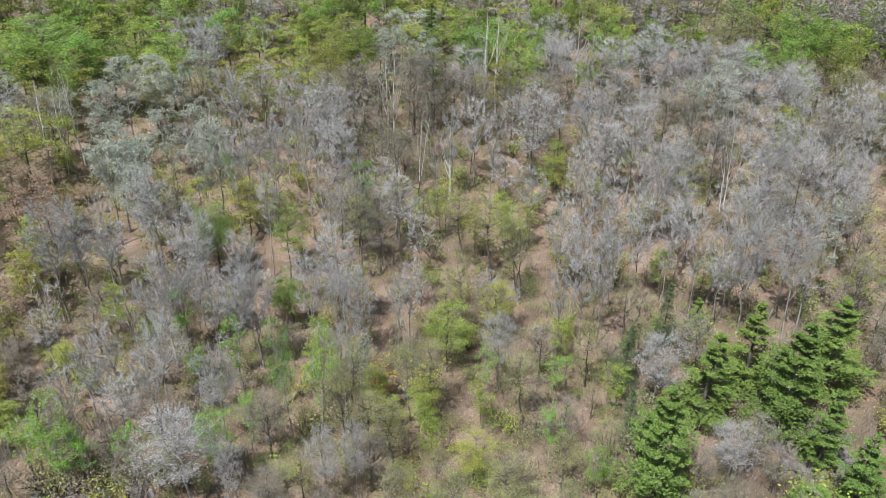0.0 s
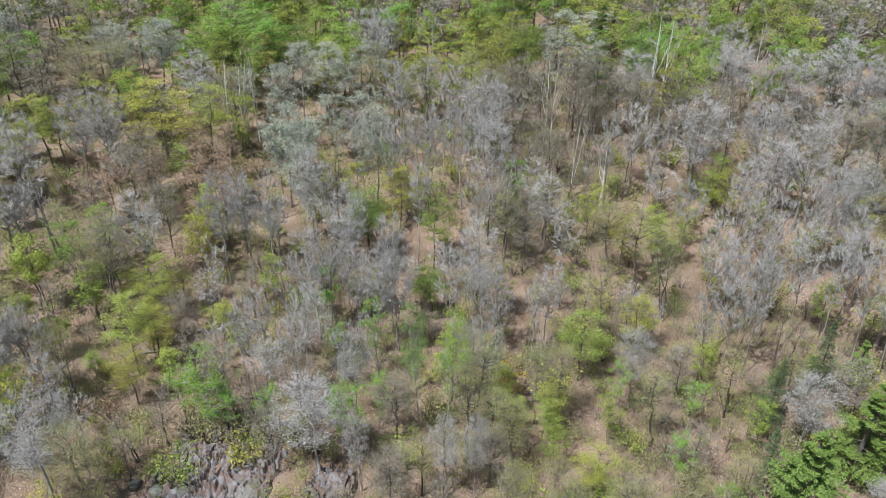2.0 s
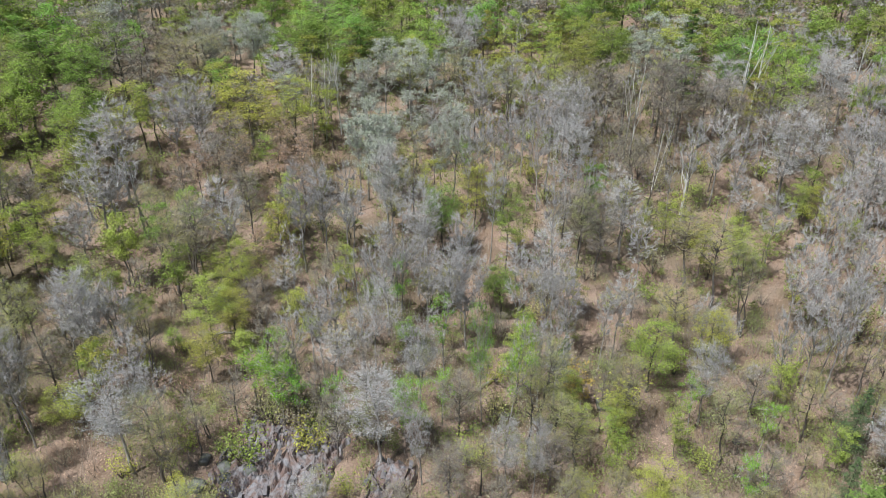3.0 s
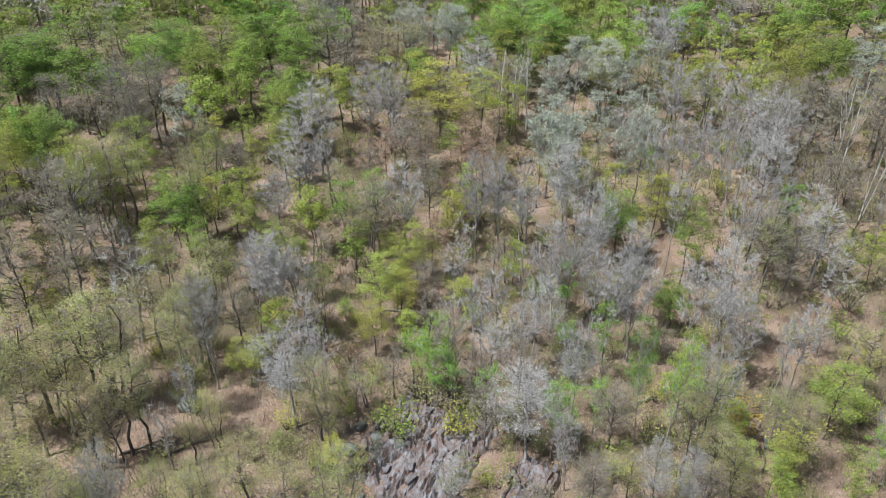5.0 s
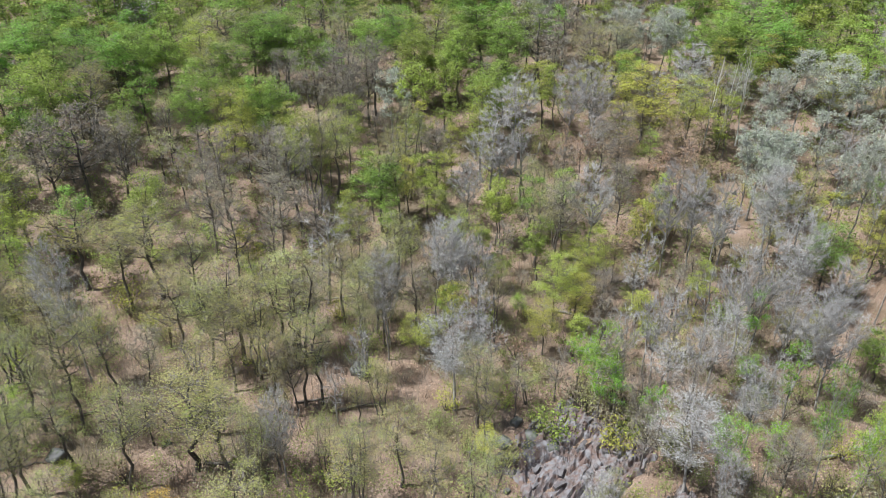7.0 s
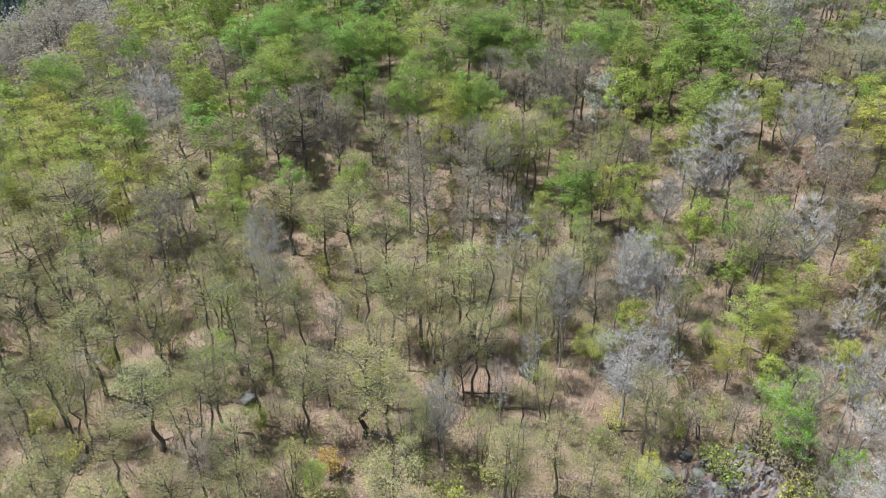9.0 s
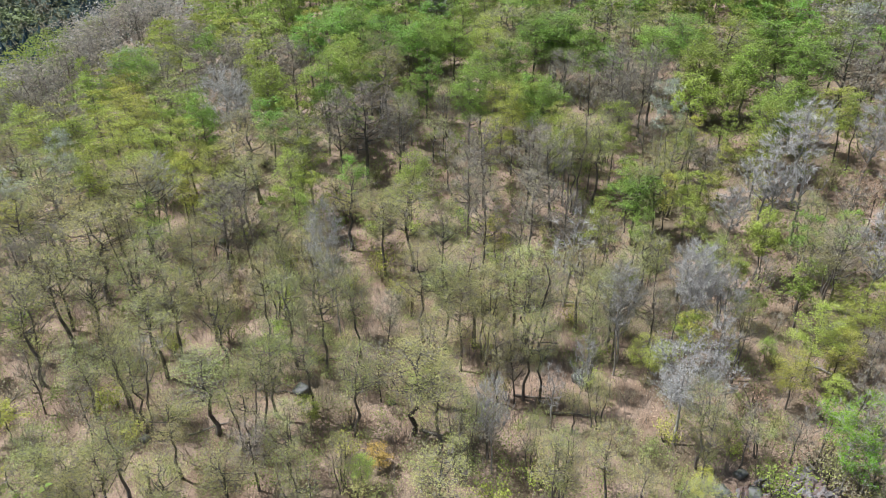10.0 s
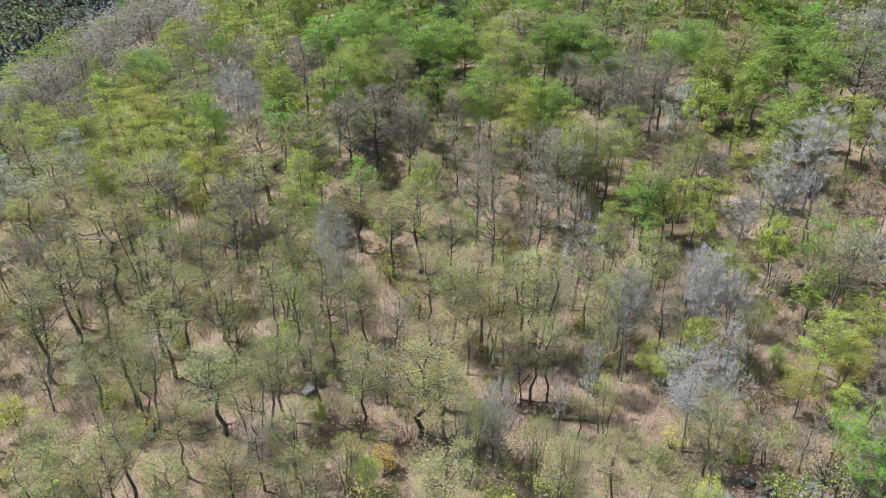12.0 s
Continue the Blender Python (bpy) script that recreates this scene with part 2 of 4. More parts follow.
def broadleaf(name, seed, crown_mat, twig_mat, bark, low=0.4, limbs=9, clumps=80, leaves=800, leaf_size=0.2, twigs=500, thick=0.17,
              up=0.8, stems=1, lean=0.5, twig_len=0.7, spread=0.42, flatten=0.6, peak=0.45, crook=0.15, twig_width=0.02, sides=6, shell=0.42):
    """Trunk, limbs that reach for the crown's clumps, twigs and leaves round each clump."""
    rng = np.random.default_rng(seed)
    root = new(name)
    root.empty_display_size = 0.3
    tv, tf, axes = [], [], []
    for s in range(stems):
        th = thick * (1 if stems == 1 else 0.72)
        off = np.zeros(2) if stems == 1 else rng.normal(size=2) * 0.35
        lead = rng.normal(size=2) * (0.35 * lean if stems == 1 else 1.1)
        hs = np.linspace(-0.3, 0.9 * TALL * rng.uniform(0.93, 1), 8)
        bend = rng.normal(size=(8, 2)) * lean * 0.22
        bend[0] = 0
        axis = [np.array([*(off + lead * max(0.0, h / TALL) ** 1.2 + bend[i]), h]) for i, h in enumerate(hs)]
        tube(axis, [th * (1.4 if i == 0 else 1.1 - 0.135 * i) for i in range(8)], sides, tv, tf)
        axes.append((hs, np.array(axis), th))
    # clump centres inside an uneven dome
    cand = clumps * 6
    g = rng.uniform(0.02, 1, cand)
    w = rng.uniform(0, 2 * math.pi, cand)
    ph = rng.uniform(0, 6.3, 4)
    lobes = 1 + 0.16 * np.sin(2 * w + 4 * g + ph[0]) + 0.13 * np.sin(3 * w - 6 * g + ph[1]) + 0.1 * np.sin(5 * w + 9 * g + ph[2])
    size = profile(g, peak)
    keep = (rng.random(cand) < size ** 1.4) & (np.sin(4 * w + 7 * g + ph[3]) + rng.normal(size=cand) * 0.6 > -1.1)
    keep = np.nonzero(keep)[0][:clumps]
    rho = (rng.random(len(keep)) ** shell) * size[keep] * lobes[keep] * WIDE * 0.92
    mean_axis = np.mean([a[1] for a in axes], 0)
    z = TALL * (low + (0.985 - low) * g[keep])
    lead = np.stack([np.interp(z, axes[0][0], mean_axis[:, k]) for k in (0, 1)], 1)
    at = np.stack([lead[:, 0] + rho * np.cos(w[keep]), lead[:, 1] + rho * np.sin(w[keep]), z], 1)
    nodes, radii = [], []
    for hs, axis, th in axes:
        for h in np.linspace(TALL * low * 0.85, hs[-1], 9):
            nodes.append([np.interp(h, hs, axis[:, k]) for k in range(3)])
            radii.append(th * max(0.12, 0.95 - 0.85 * h / TALL))
    far = np.argsort(-rho + rng.normal(size=len(rho)) * 0.6)[:limbs]
    for k in far:
        hs, axis, th = axes[int(rng.integers(stems))]
        end = at[k]
        reach = np.linalg.norm(end[:2] - lead[k])
        h0 = float(np.clip(end[2] - up * reach * rng.uniform(0.8, 1.3), TALL * low * 0.62, 0.88 * hs[-1]))
        p0 = np.array([np.interp(h0, hs, axis[:, j]) for j in range(3)])
        bow = np.array([0, 0, -0.12 * reach * up])
        p1 = p0 * 0.6 + end * 0.4 + bow + rng.normal(size=3) * crook * reach * 0.5
        p2 = p0 * 0.25 + end * 0.75 + bow * 0.6 + rng.normal(size=3) * crook * reach * 0.5
        r0 = th * (0.62 - 0.4 * h0 / TALL)
        tube([p0, p1, p2, end], [r0, r0 * 0.72, r0 * 0.42, 0.012], max(3, sides - 2), tv, tf)
        for v in (0.35, 0.6, 0.85):
            nodes.append(p0 * (1 - v) + p1 * v)
            radii.append(r0 * 0.75)
            nodes.append(p1 * (1 - v) + p2 * v)
            radii.append(r0 * 0.5)
    nodes, radii = np.array(nodes), np.array(radii)
    starts = []
    for k, c in enumerate(at):
        gap = c - nodes
        cost = np.linalg.norm(gap, axis=1) + 1.6 * np.clip(-gap[:, 2] + 0.1, 0, 9)
        i = int(np.argmin(cost))
        mid = (nodes[i] + c) / 2 + rng.normal(size=3) * crook * 0.9 - np.array([0, 0, 0.1])
        if sides > 4:
            tube([nodes[i], mid, c], [max(0.016, radii[i] * 0.42), max(0.013, radii[i] * 0.28), 0.009], 3, tv, tf)
        else:
            tube([nodes[i], c], [max(0.018, radii[i] * 0.4), 0.01], 3, tv, tf)
        starts.append(mid)
    starts = np.array(starts)
    cv, cf = [], []
    pick = rng.integers(0, len(at), twigs)
    v = rng.uniform(0.2, 1.1, (twigs, 1))
    st = starts[pick] * (1 - v) + at[pick] * v
    d = at[pick] - starts[pick]
    d = d / (np.linalg.norm(d, axis=1)[:, None] + 1e-6) + rng.normal(size=(twigs, 3)) * 0.75
    d[:, 2] += 0.45 * up
    d /= np.linalg.norm(d, axis=1)[:, None]
    slivers(st, st + d * twig_len * rng.uniform(0.5, 1.5, (twigs, 1)), twig_width, rng, cv, cf)
    weight = rng.uniform(0.2, 1, len(at))
    pick = rng.choice(len(at), leaves, p=weight / weight.sum())
    spot = at[pick] + rng.normal(size=(leaves, 3)) * (spread, spread, spread * flatten) + (0, 0, 0.1)
    split = len(cf)
    blades(spot, leaf_size, rng, cv, cf, 0.25)
    link("trunk", tv, tf, bark, root, True)
    crown = link("crown", cv, cf, twig_mat, root)
    crown.data.materials.append(crown_mat)
    slots = np.zeros(len(cf), np.int32)
    slots[split:] = 1
    crown.data.polygons.foreach_set("material_index", slots)
    return root, spot


def conifer(name, seed, needles, whorls, boughs, droop, tufts, size, bare=0.1, gaps=0.2):
    """Pine or spruce: uneven boughs with fanned branchlets round a straight trunk."""
    rng = np.random.default_rng(seed)
    root = new(name)
    root.empty_display_size = 0.3
    tv, tf, cv, cf = [], [], [], []
    tube([(0, 0, -0.3), (0.1, 0, 5), (0, 0.12, 10), (0.04, 0, 14.8)], [0.24, 0.18, 0.1, 0.015], 7, tv, tf)
    at = []
    for k in range(whorls):
        f = (k + 0.5) / whorls
        reach = WIDE * min(1.0, (1 - f) ** 0.8 * 1.2 + 0.05) * (1.0 + 0.22 * math.sin(k * 2.1 + seed))
        for j in range(boughs):
            if rng.random() < gaps:
                continue
            h = TALL * (bare + (0.97 - bare) * (f + rng.uniform(-0.3, 0.3) / whorls))
            w = 2 * math.pi * (j + rng.uniform(-0.45, 0.45)) / boughs + k * 0.9
            out = np.array([math.cos(w), math.sin(w), 0])
            side = np.array([-out[1], out[0], 0])
            length = reach * rng.uniform(0.55, 1.15)
            p0 = np.array([0, 0, h])
            p2 = p0 + out * length + np.array([0, 0, droop * length + rng.normal() * 0.15])
            p1 = p0 * 0.5 + p2 * 0.5 + np.array([0, 0, -0.1 * length])
            tube([p0, p1, p2], [0.05, 0.03, 0.01], 3, tv, tf)
            for q in range(9):
                u = 0.25 + 0.75 * q / 8
                root_at = p0 * (1 - u) ** 2 + 2 * p1 * u * (1 - u) + p2 * u * u
                arm = 0.5 * length * (1.15 - u) * rng.uniform(0.6, 1.2) * (1 if q % 2 else -1)
                tip = root_at + side * arm + out * abs(arm) * 0.8 + np.array([0, 0, 0.12 * abs(arm)])
                n = max(3, int(tufts * (0.3 + abs(arm) / WIDE * 2)))
                v = rng.uniform(0.05, 1.1, (n, 1))
                at.append(root_at * (1 - v) + tip * v + rng.normal(size=(n, 3)) * (0.1, 0.1, 0.07))
    blades(np.concatenate(at), size, rng, cv, cf, 0.5, 1.9)
    link("trunk", tv, tf, M["bark_dark"], root, True)
    link("crown", cv, cf, needles, root)
    return root


KINDS = {
    # name, label, group, builder arguments
    "grey": ("poplar_tree", "tall leafless poplar with pale grey twigs", "bare poplars", dict(crown_mat=M["grey"], twig_mat=M["twig_grey"], bark=M["bark_grey"], low=0.4, limbs=16, clumps=140, leaves=1700, leaf_size=0.045, twigs=4300, up=1.15, thick=0.16, twig_len=0.62, spread=0.5, peak=0.5, twig_width=0.016)),
    "pale": ("catkin_poplar_tree", "broad grey poplar hazed with pale catkins", "catkin poplars", dict(crown_mat=M["pale"], twig_mat=M["twig_grey"], bark=M["bark_grey"], low=0.36, limbs=18, clumps=140, leaves=4200, leaf_size=0.055, twigs=2800, up=0.9, thick=0.14, twig_len=0.7, peak=0.5, spread=0.5, twig_width=0.016)),
    "silver": ("silver_poplar_tree", "poplar with downy silver-green opening leaves", "silver poplars", dict(crown_mat=M["silver"], twig_mat=M["twig_grey"], bark=M["bark_grey"], low=0.42, limbs=15, clumps=85, leaves=4600, leaf_size=0.085, twigs=1300, up=1.1, thick=0.14, spread=0.36, peak=0.5)),
    "dead": ("dead_tree", "dead bleached tree with bare crooked limbs", "dead trees", dict(crown_mat=M["grey"], twig_mat=M["twig_grey"], bark=M["bark_dead"], low=0.32, limbs=12, clumps=45, leaves=30, leaf_size=0.06, twigs=520, up=0.9, thick=0.19, twig_len=1.0, crook=0.3, twig_width=0.025)),
    "birch": ("birch_tree", "white-barked birch with a thin pale green crown", "birches", dict(crown_mat=M["lime"], twig_mat=M["twig_grey"], bark=M["bark_white"], low=0.4, limbs=10, clumps=45, leaves=600, leaf_size=0.09, twigs=700, up=1.6, thick=0.3, stems=2)),
    "maple": ("maple_tree", "maple in fresh green spring leaf", "green maples", dict(crown_mat=M["maple"], twig_mat=M["twig_dark"], bark=M["bark_dark"], low=0.4, peak=0.4, limbs=12, clumps=95, leaves=7600, leaf_size=0.088, twigs=400, up=0.75, spread=0.42, flatten=0.65)),
    "lime": ("young_maple_tree", "young maple with yellow-green opening leaves", "yellow-green maples", dict(crown_mat=M["lime"], twig_mat=M["twig_dark"], bark=M["bark_dark"], low=0.34, peak=0.42, limbs=12, clumps=90, leaves=6000, leaf_size=0.08, twigs=500, up=0.65, thick=0.13, spread=0.42, flatten=0.45)),
    "brown": ("budding_maple_tree", "maple with bronze-brown swelling buds", "budding maples", dict(crown_mat=M["brown"], twig_mat=M["twig_dark"], bark=M["bark_dark"], low=0.32, limbs=16, clumps=110, spread=0.5, leaves=3000, leaf_size=0.062, twigs=2000, up=0.95, twig_width=0.017)),
    "russet": ("red_maple_tree", "small maple with russet young leaves", "russet maples", dict(crown_mat=M["russet"], twig_mat=M["twig_dark"], bark=M["bark_dark"], low=0.25, limbs=12, clumps=80, leaves=3200, leaf_size=0.09, twigs=900, up=0.8, thick=0.12)),
    "oak": ("oak_tree", "oak with dark trunk and sparse olive young leaves", "olive oaks", dict(crown_mat=M["oak"], twig_mat=M["twig_dark"], bark=M["bark_dark"], low=0.42, limbs=16, clumps=85, leaves=5000, leaf_size=0.052, twigs=700, up=0.7, thick=0.2, lean=0.8, crook=0.26, spread=0.44, flatten=0.5, twig_width=0.017)),
    "aspen": ("aspen_tree", "slender aspen in bright green new leaf", "green aspens", dict(crown_mat=M["aspen"], twig_mat=M["twig_grey"], bark=M["bark_grey"], low=0.42, limbs=14, clumps=75, leaves=3700, leaf_size=0.082, twigs=800, up=1.0, thick=0.14, spread=0.36, flatten=0.75)),
    "orange": ("shrub_maple_tree", "low maple with orange-yellow young leaves", "orange maples", dict(crown_mat=M["orange"], twig_mat=M["twig_dark"], bark=M["bark_dark"], low=0.2, limbs=12, clumps=80, leaves=2800, leaf_size=0.13, twigs=300, up=0.5, thick=0.12)),
    "pine": ("pine_tree", "dark green white pine with level tiered boughs", "pines", None),
    "spruce": ("spruce_tree", "narrow dark spruce among bare trees", "spruces", None),
}
MODELS, NEAR, SPRAYS = {}, {}, {}
for number, (kind, (title, label, group, args)) in enumerate(KINDS.items()):
    MODELS[kind] = []
    near = 4 if kind in ("grey", "oak", "lime", "maple", "brown") else 3 if kind in ("pine", "pale", "silver") else 2
    NEAR[kind] = near
    for v in range(near if args is None else near + (4 if near == 4 else 2)):
        seed = 100 * number + 7 * v + 3
        if args is None:
            pine = kind == "pine"
            ob = conifer(title, seed, M[kind], 13 if pine else 18, 6 if pine else 7, 0.16 if pine else -0.2, 48 if pine else 14, 0.07, 0.08, 0.25 if pine else 0.1)
        else:
            more = dict(args)
            if kind == "oak" and v in (3, 6):
                more["stems"] = 3
            if v >= near:    # small or distant trees: fewer, larger leaves and twigs
                more.update(leaves=int(more["leaves"] * 0.42), leaf_size=more["leaf_size"] * 1.47, twigs=int(more["twigs"] * 0.42), clumps=int(more["clumps"] * 0.5), limbs=max(6, more["limbs"] - 5), sides=4, twig_width=1.7 * more.get("twig_width", 0.02))
            ob, SPRAYS[kind] = broadleaf(title, seed, **more)
        MODELS[kind].append(tagged(ob, label, "tree", group))
USED = {k: [0] * len(v) for k, v in MODELS.items()}


def plant(kind, x, y, tall, wide, rng):
    """A tree of that kind at its place: the model itself the first time, copies afterwards."""
    far = wide / math.hypot(x, y) < 0.029 and len(MODELS[kind]) > NEAR[kind]
    v = int(rng.integers(NEAR[kind], len(MODELS[kind]))) if far else int(rng.integers(NEAR[kind]))
    lean = rng.normal(size=2) * 2.2
    m = pose(x, y, float(ground(x, y)) - 0.1, lean[0], lean[1], rng.uniform(0, 360)) @ Matrix.Diagonal((wide / WIDE, wide / WIDE, tall / TALL, 1))
    model = MODELS[kind][v]
    USED[kind][v] += 1
    if USED[kind][v] == 1:
        model.matrix_basis = m
        return model
    made = copy_thing(model, Matrix.Identity(4))
    made.matrix_basis = m
    return made


# ---- the wooded slope: where each tree that can be told apart stands (x, y, height, crown radius) ----
PLAN = {k: [] for k in KINDS}
PLAN["silver"] += [(-47.7, 97.8, 15, 2.6), (-47.9, 105.3, 15, 3.5), (-43.9, 106.6, 15, 4.0), (-39.6, 104.6, 15, 2.5), (-41.3, 84.0, 15, 3.3), (-41.1, 80.9, 15, 2.6), (-35.2, 77.1, 15, 3.0), (-30.1, 88.8, 15, 2.9), (-38.4, 83.2, 15, 2.3), (-30.6, 85.4, 15, 1.9), (40.4, 104.1, 15, 3.8), (37.4, 102.1, 15, 2.6), (40.5, 68.1, 15, 2.0), (-9.0, 122.3, 15, 3.2), (-3.3, 119.4, 15, 2.9), (-79.5, 103.0, 15, 3.9), (-74.0, 107.0, 15, 3.9), (-86.7, 59.0, 15, 2.6)]
PLAN["silver"] += [(-101.6, -24.0, 15, 2.4), (-108.6, -30.7, 10, 1.6)]
PLAN["grey"] += [(-45.0, 125.5, 15, 2.9), (-40.2, 125.4, 15, 3.2), (-41.0, 121.5, 15, 2.3), (-32.3, 105.2, 15, 2.5), (-30.3, 103.4, 15, 2.6), (-22.7, 104.6, 15, 2.6), (-14.3, 99.0, 15, 2.5), (-18.4, 95.1, 15, 2.4), (-22.8, 98.2, 15, 2.1), (-10.9, 84.0, 15, 1.9), (-27.5, 86.8, 15, 1.9), (-25.6, 87.8, 15, 2.1), (-23.2, 90.2, 15, 2.3), (-18.5, 90.4, 15, 1.9), (-21.3, 77.4, 15, 1.7), (-13.5, 77.8, 15, 2.0), (-39.4, 68.0, 15, 2.3), (-41.5, 66.2, 15, 2.3), (-36.4, 67.6, 15, 1.9), (-20.5, 63.7, 15, 2.0)]
PLAN["grey"] += [(-27.0, 61.8, 15, 1.8), (4.3, 99.1, 15, 2.8), (1.1, 95.9, 15, 2.0), (6.4, 94.2, 15, 1.9), (24.6, 116.6, 15, 2.4), (35.9, 117.0, 15, 3.4), (41.5, 113.5, 15, 3.4), (39.3, 98.1, 15, 2.2), (21.4, 102.3, 15, 2.6), (23.6, 101.3, 15, 2.5), (28.5, 98.4, 15, 2.5), (25.9, 93.3, 15, 3.2), (23.7, 80.4, 15, 2.1), (18.3, 88.3, 15, 1.9), (17.0, 84.3, 15, 2.2), (18.4, 80.1, 15, 1.7), (21.2, 80.9, 15, 1.6), (39.8, 84.5, 15, 2.7), (44.2, 85.4, 15, 2.8), (36.6, 79.5, 15, 2.5)]
PLAN["grey"] += [(33.3, 71.9, 15, 2.0), (29.5, 65.8, 15, 1.9), (32.1, 65.2, 15, 2.2), (36.6, 64.2, 15, 1.9), (47.0, 81.0, 15, 2.3), (51.0, 80.0, 15, 2.3), (56.0, 93.6, 15, 2.7), (52.9, 93.0, 15, 2.6), (49.9, 91.6, 15, 2.5), (54.0, 86.2, 15, 2.5), (13.5, 73.7, 15, 1.9), (14.7, 69.7, 15, 1.8), (16.3, 67.1, 15, 1.5), (19.4, 72.1, 15, 1.9), (16.6, 64.5, 15, 1.7), (-26.3, 50.4, 11, 1.6), (-16.2, 40.3, 9, 1.3), (-8.0, 54.0, 11, 1.5), (-9.6, 54.1, 10, 1.6), (-32.1, 47.8, 10, 1.6)]
PLAN["grey"] += [(-30.5, 50.1, 11, 1.6), (-30.1, 52.5, 11, 1.7), (-21.1, 58.6, 13, 2.2), (-23.1, 59.4, 13, 1.7), (-18.8, 60.1, 13, 2.0), (-27.4, 59.2, 14, 2.4), (-8.2, 61.6, 12, 2.0), (-3.8, 63.7, 12, 1.7), (14.8, 65.2, 12, 1.8), (12.0, 62.5, 12, 1.4), (25.0, 70.1, 15, 1.9), (27.7, 74.4, 15, 1.7), (27.7, 68.4, 15, 1.6), (-4.9, 62.1, 11, 1.4), (-13.7, 61.9, 13, 1.6), (-11.0, 61.6, 12, 1.4), (-71.1, 70.2, 15, 3.9), (-69.1, 78.8, 15, 3.2), (-67.3, 81.8, 15, 2.8)]
PLAN["dead"] += [(-63.2, 64.1, 14, 3.2)]
PLAN["grey"] += [(-66.4, 61.2, 14, 3.4), (-50.0, 62.8, 13, 2.9), (-51.8, 42.7, 13, 2.4), (-48.5, 43.5, 12, 2.0), (-91.4, -10.8, 13, 2.5), (-41.6, 16.6, 11, 1.5), (-51.6, 33.8, 12, 2.2), (-50.5, 41.4, 13, 2.7), (-52.8, 41.0, 13, 1.9), (-45.3, 41.1, 9, 1.6), (-46.0, 26.7, 9, 1.3), (-41.7, 39.6, 7, 1.6)]
PLAN["dead"] += [(-33.2, 132.3, 14, 3.0), (38.1, 64.8, 12, 2.1), (-39.9, 61.0, 12, 1.9), (-31.0, 59.2, 12, 1.8), (-32.2, 51.2, 12, 1.4), (-1.2, 92.0, 14, 1.3), (31.0, 71.8, 14, 2.3), (-63.2, 33.3, 13, 3.4), (-64.2, 61.0, 14, 2.2), (-50.1, 32.7, 12, 1.6), (-59.6, -12.2, 10, 1.7), (-45.0, 23.6, 8, 1.5)]
PLAN["birch"] += [(-56.1, 95.4, 16, 1.3), (-54.4, 96.9, 16, 1.3), (-53.3, 99.7, 16, 1.3), (-8.7, 109.0, 17, 2.2), (7.9, 117.8, 20, 3.3), (24.2, 130.8, 14, 2.1), (-3.6, 97.7, 14, 1.3), (38.7, 91.0, 14, 1.4), (0.7, 95.5, 14, 1.3)]
PLAN["maple"] += [(-67.6, 122.5, 14, 6.5), (-66.0, 111.6, 14, 5.2), (-58.9, 116.7, 14, 5.0), (-54.2, 115.8, 14, 4.1), (-53.1, 125.1, 14, 4.1), (-50.5, 133.5, 14, 3.4), (-14.0, 125.3, 14, 4.1), (4.6, 123.2, 14, 3.7), (12.9, 126.2, 14, 2.5), (14.9, 122.5, 14, 2.2), (28.1, 127.7, 14, 3.1), (30.4, 122.7, 14, 2.5), (62.9, 118.2, 14, 2.6), (60.4, 125.0, 14, 2.7), (63.0, 113.7, 14, 2.5), (71.2, 123.7, 14, 2.8), (65.5, 128.5, 14, 2.6), (60.5, 130.2, 14, 2.6), (67.6, 119.7, 14, 2.6), (-116.6, 51.2, 14, 4.3)]
PLAN["maple"] += [(-115.2, 56.8, 14, 4.4), (-131.0, 54.3, 14, 4.8), (-107.9, 75.3, 14, 4.5), (-106.7, 68.7, 14, 3.8), (-99.4, 88.1, 14, 6.1), (-92.7, 76.9, 14, 3.2), (-95.8, 90.1, 14, 3.4), (-96.7, 42.1, 14, 2.8), (-90.1, 64.5, 14, 3.2), (-88.0, 70.4, 14, 2.7), (-82.9, 42.1, 13, 2.9), (-71.6, 46.7, 11, 3.8), (-58.2, 55.6, 10, 1.9), (-133.3, -14.6, 15, 2.7), (-144.1, -26.3, 14, 1.8), (-120.5, 4.2, 14, 3.2), (-128.3, 13.5, 14, 3.4), (-128.2, 19.4, 14, 4.2), (-125.5, 21.9, 14, 4.3), (-122.8, 26.2, 14, 4.5)]
PLAN["maple"] += [(-119.4, 29.3, 14, 3.2), (-119.0, 32.1, 14, 4.0), (-112.0, 18.4, 14, 3.7), (-109.1, 13.6, 14, 3.3), (-109.6, 4.3, 14, 3.3), (-103.3, 8.6, 14, 3.0), (-104.6, 12.8, 14, 2.4), (-111.3, -6.5, 14, 3.0), (-104.8, -4.9, 14, 2.8), (-87.9, 13.6, 10, 2.1), (-118.5, 36.9, 14, 4.0), (-117.9, 42.7, 14, 4.0), (-105.4, 37.4, 14, 3.6), (-110.4, 44.9, 14, 3.8), (-117.9, 55.1, 14, 4.2), (-108.2, 56.8, 14, 3.4), (-99.9, 33.8, 14, 3.4), (-94.2, 43.0, 14, 3.4), (-57.8, 60.3, 9, 2.1), (-50.8, 54.8, 9, 2.0)]
PLAN["maple"] += [(-59.2, 55.7, 9, 2.1)]
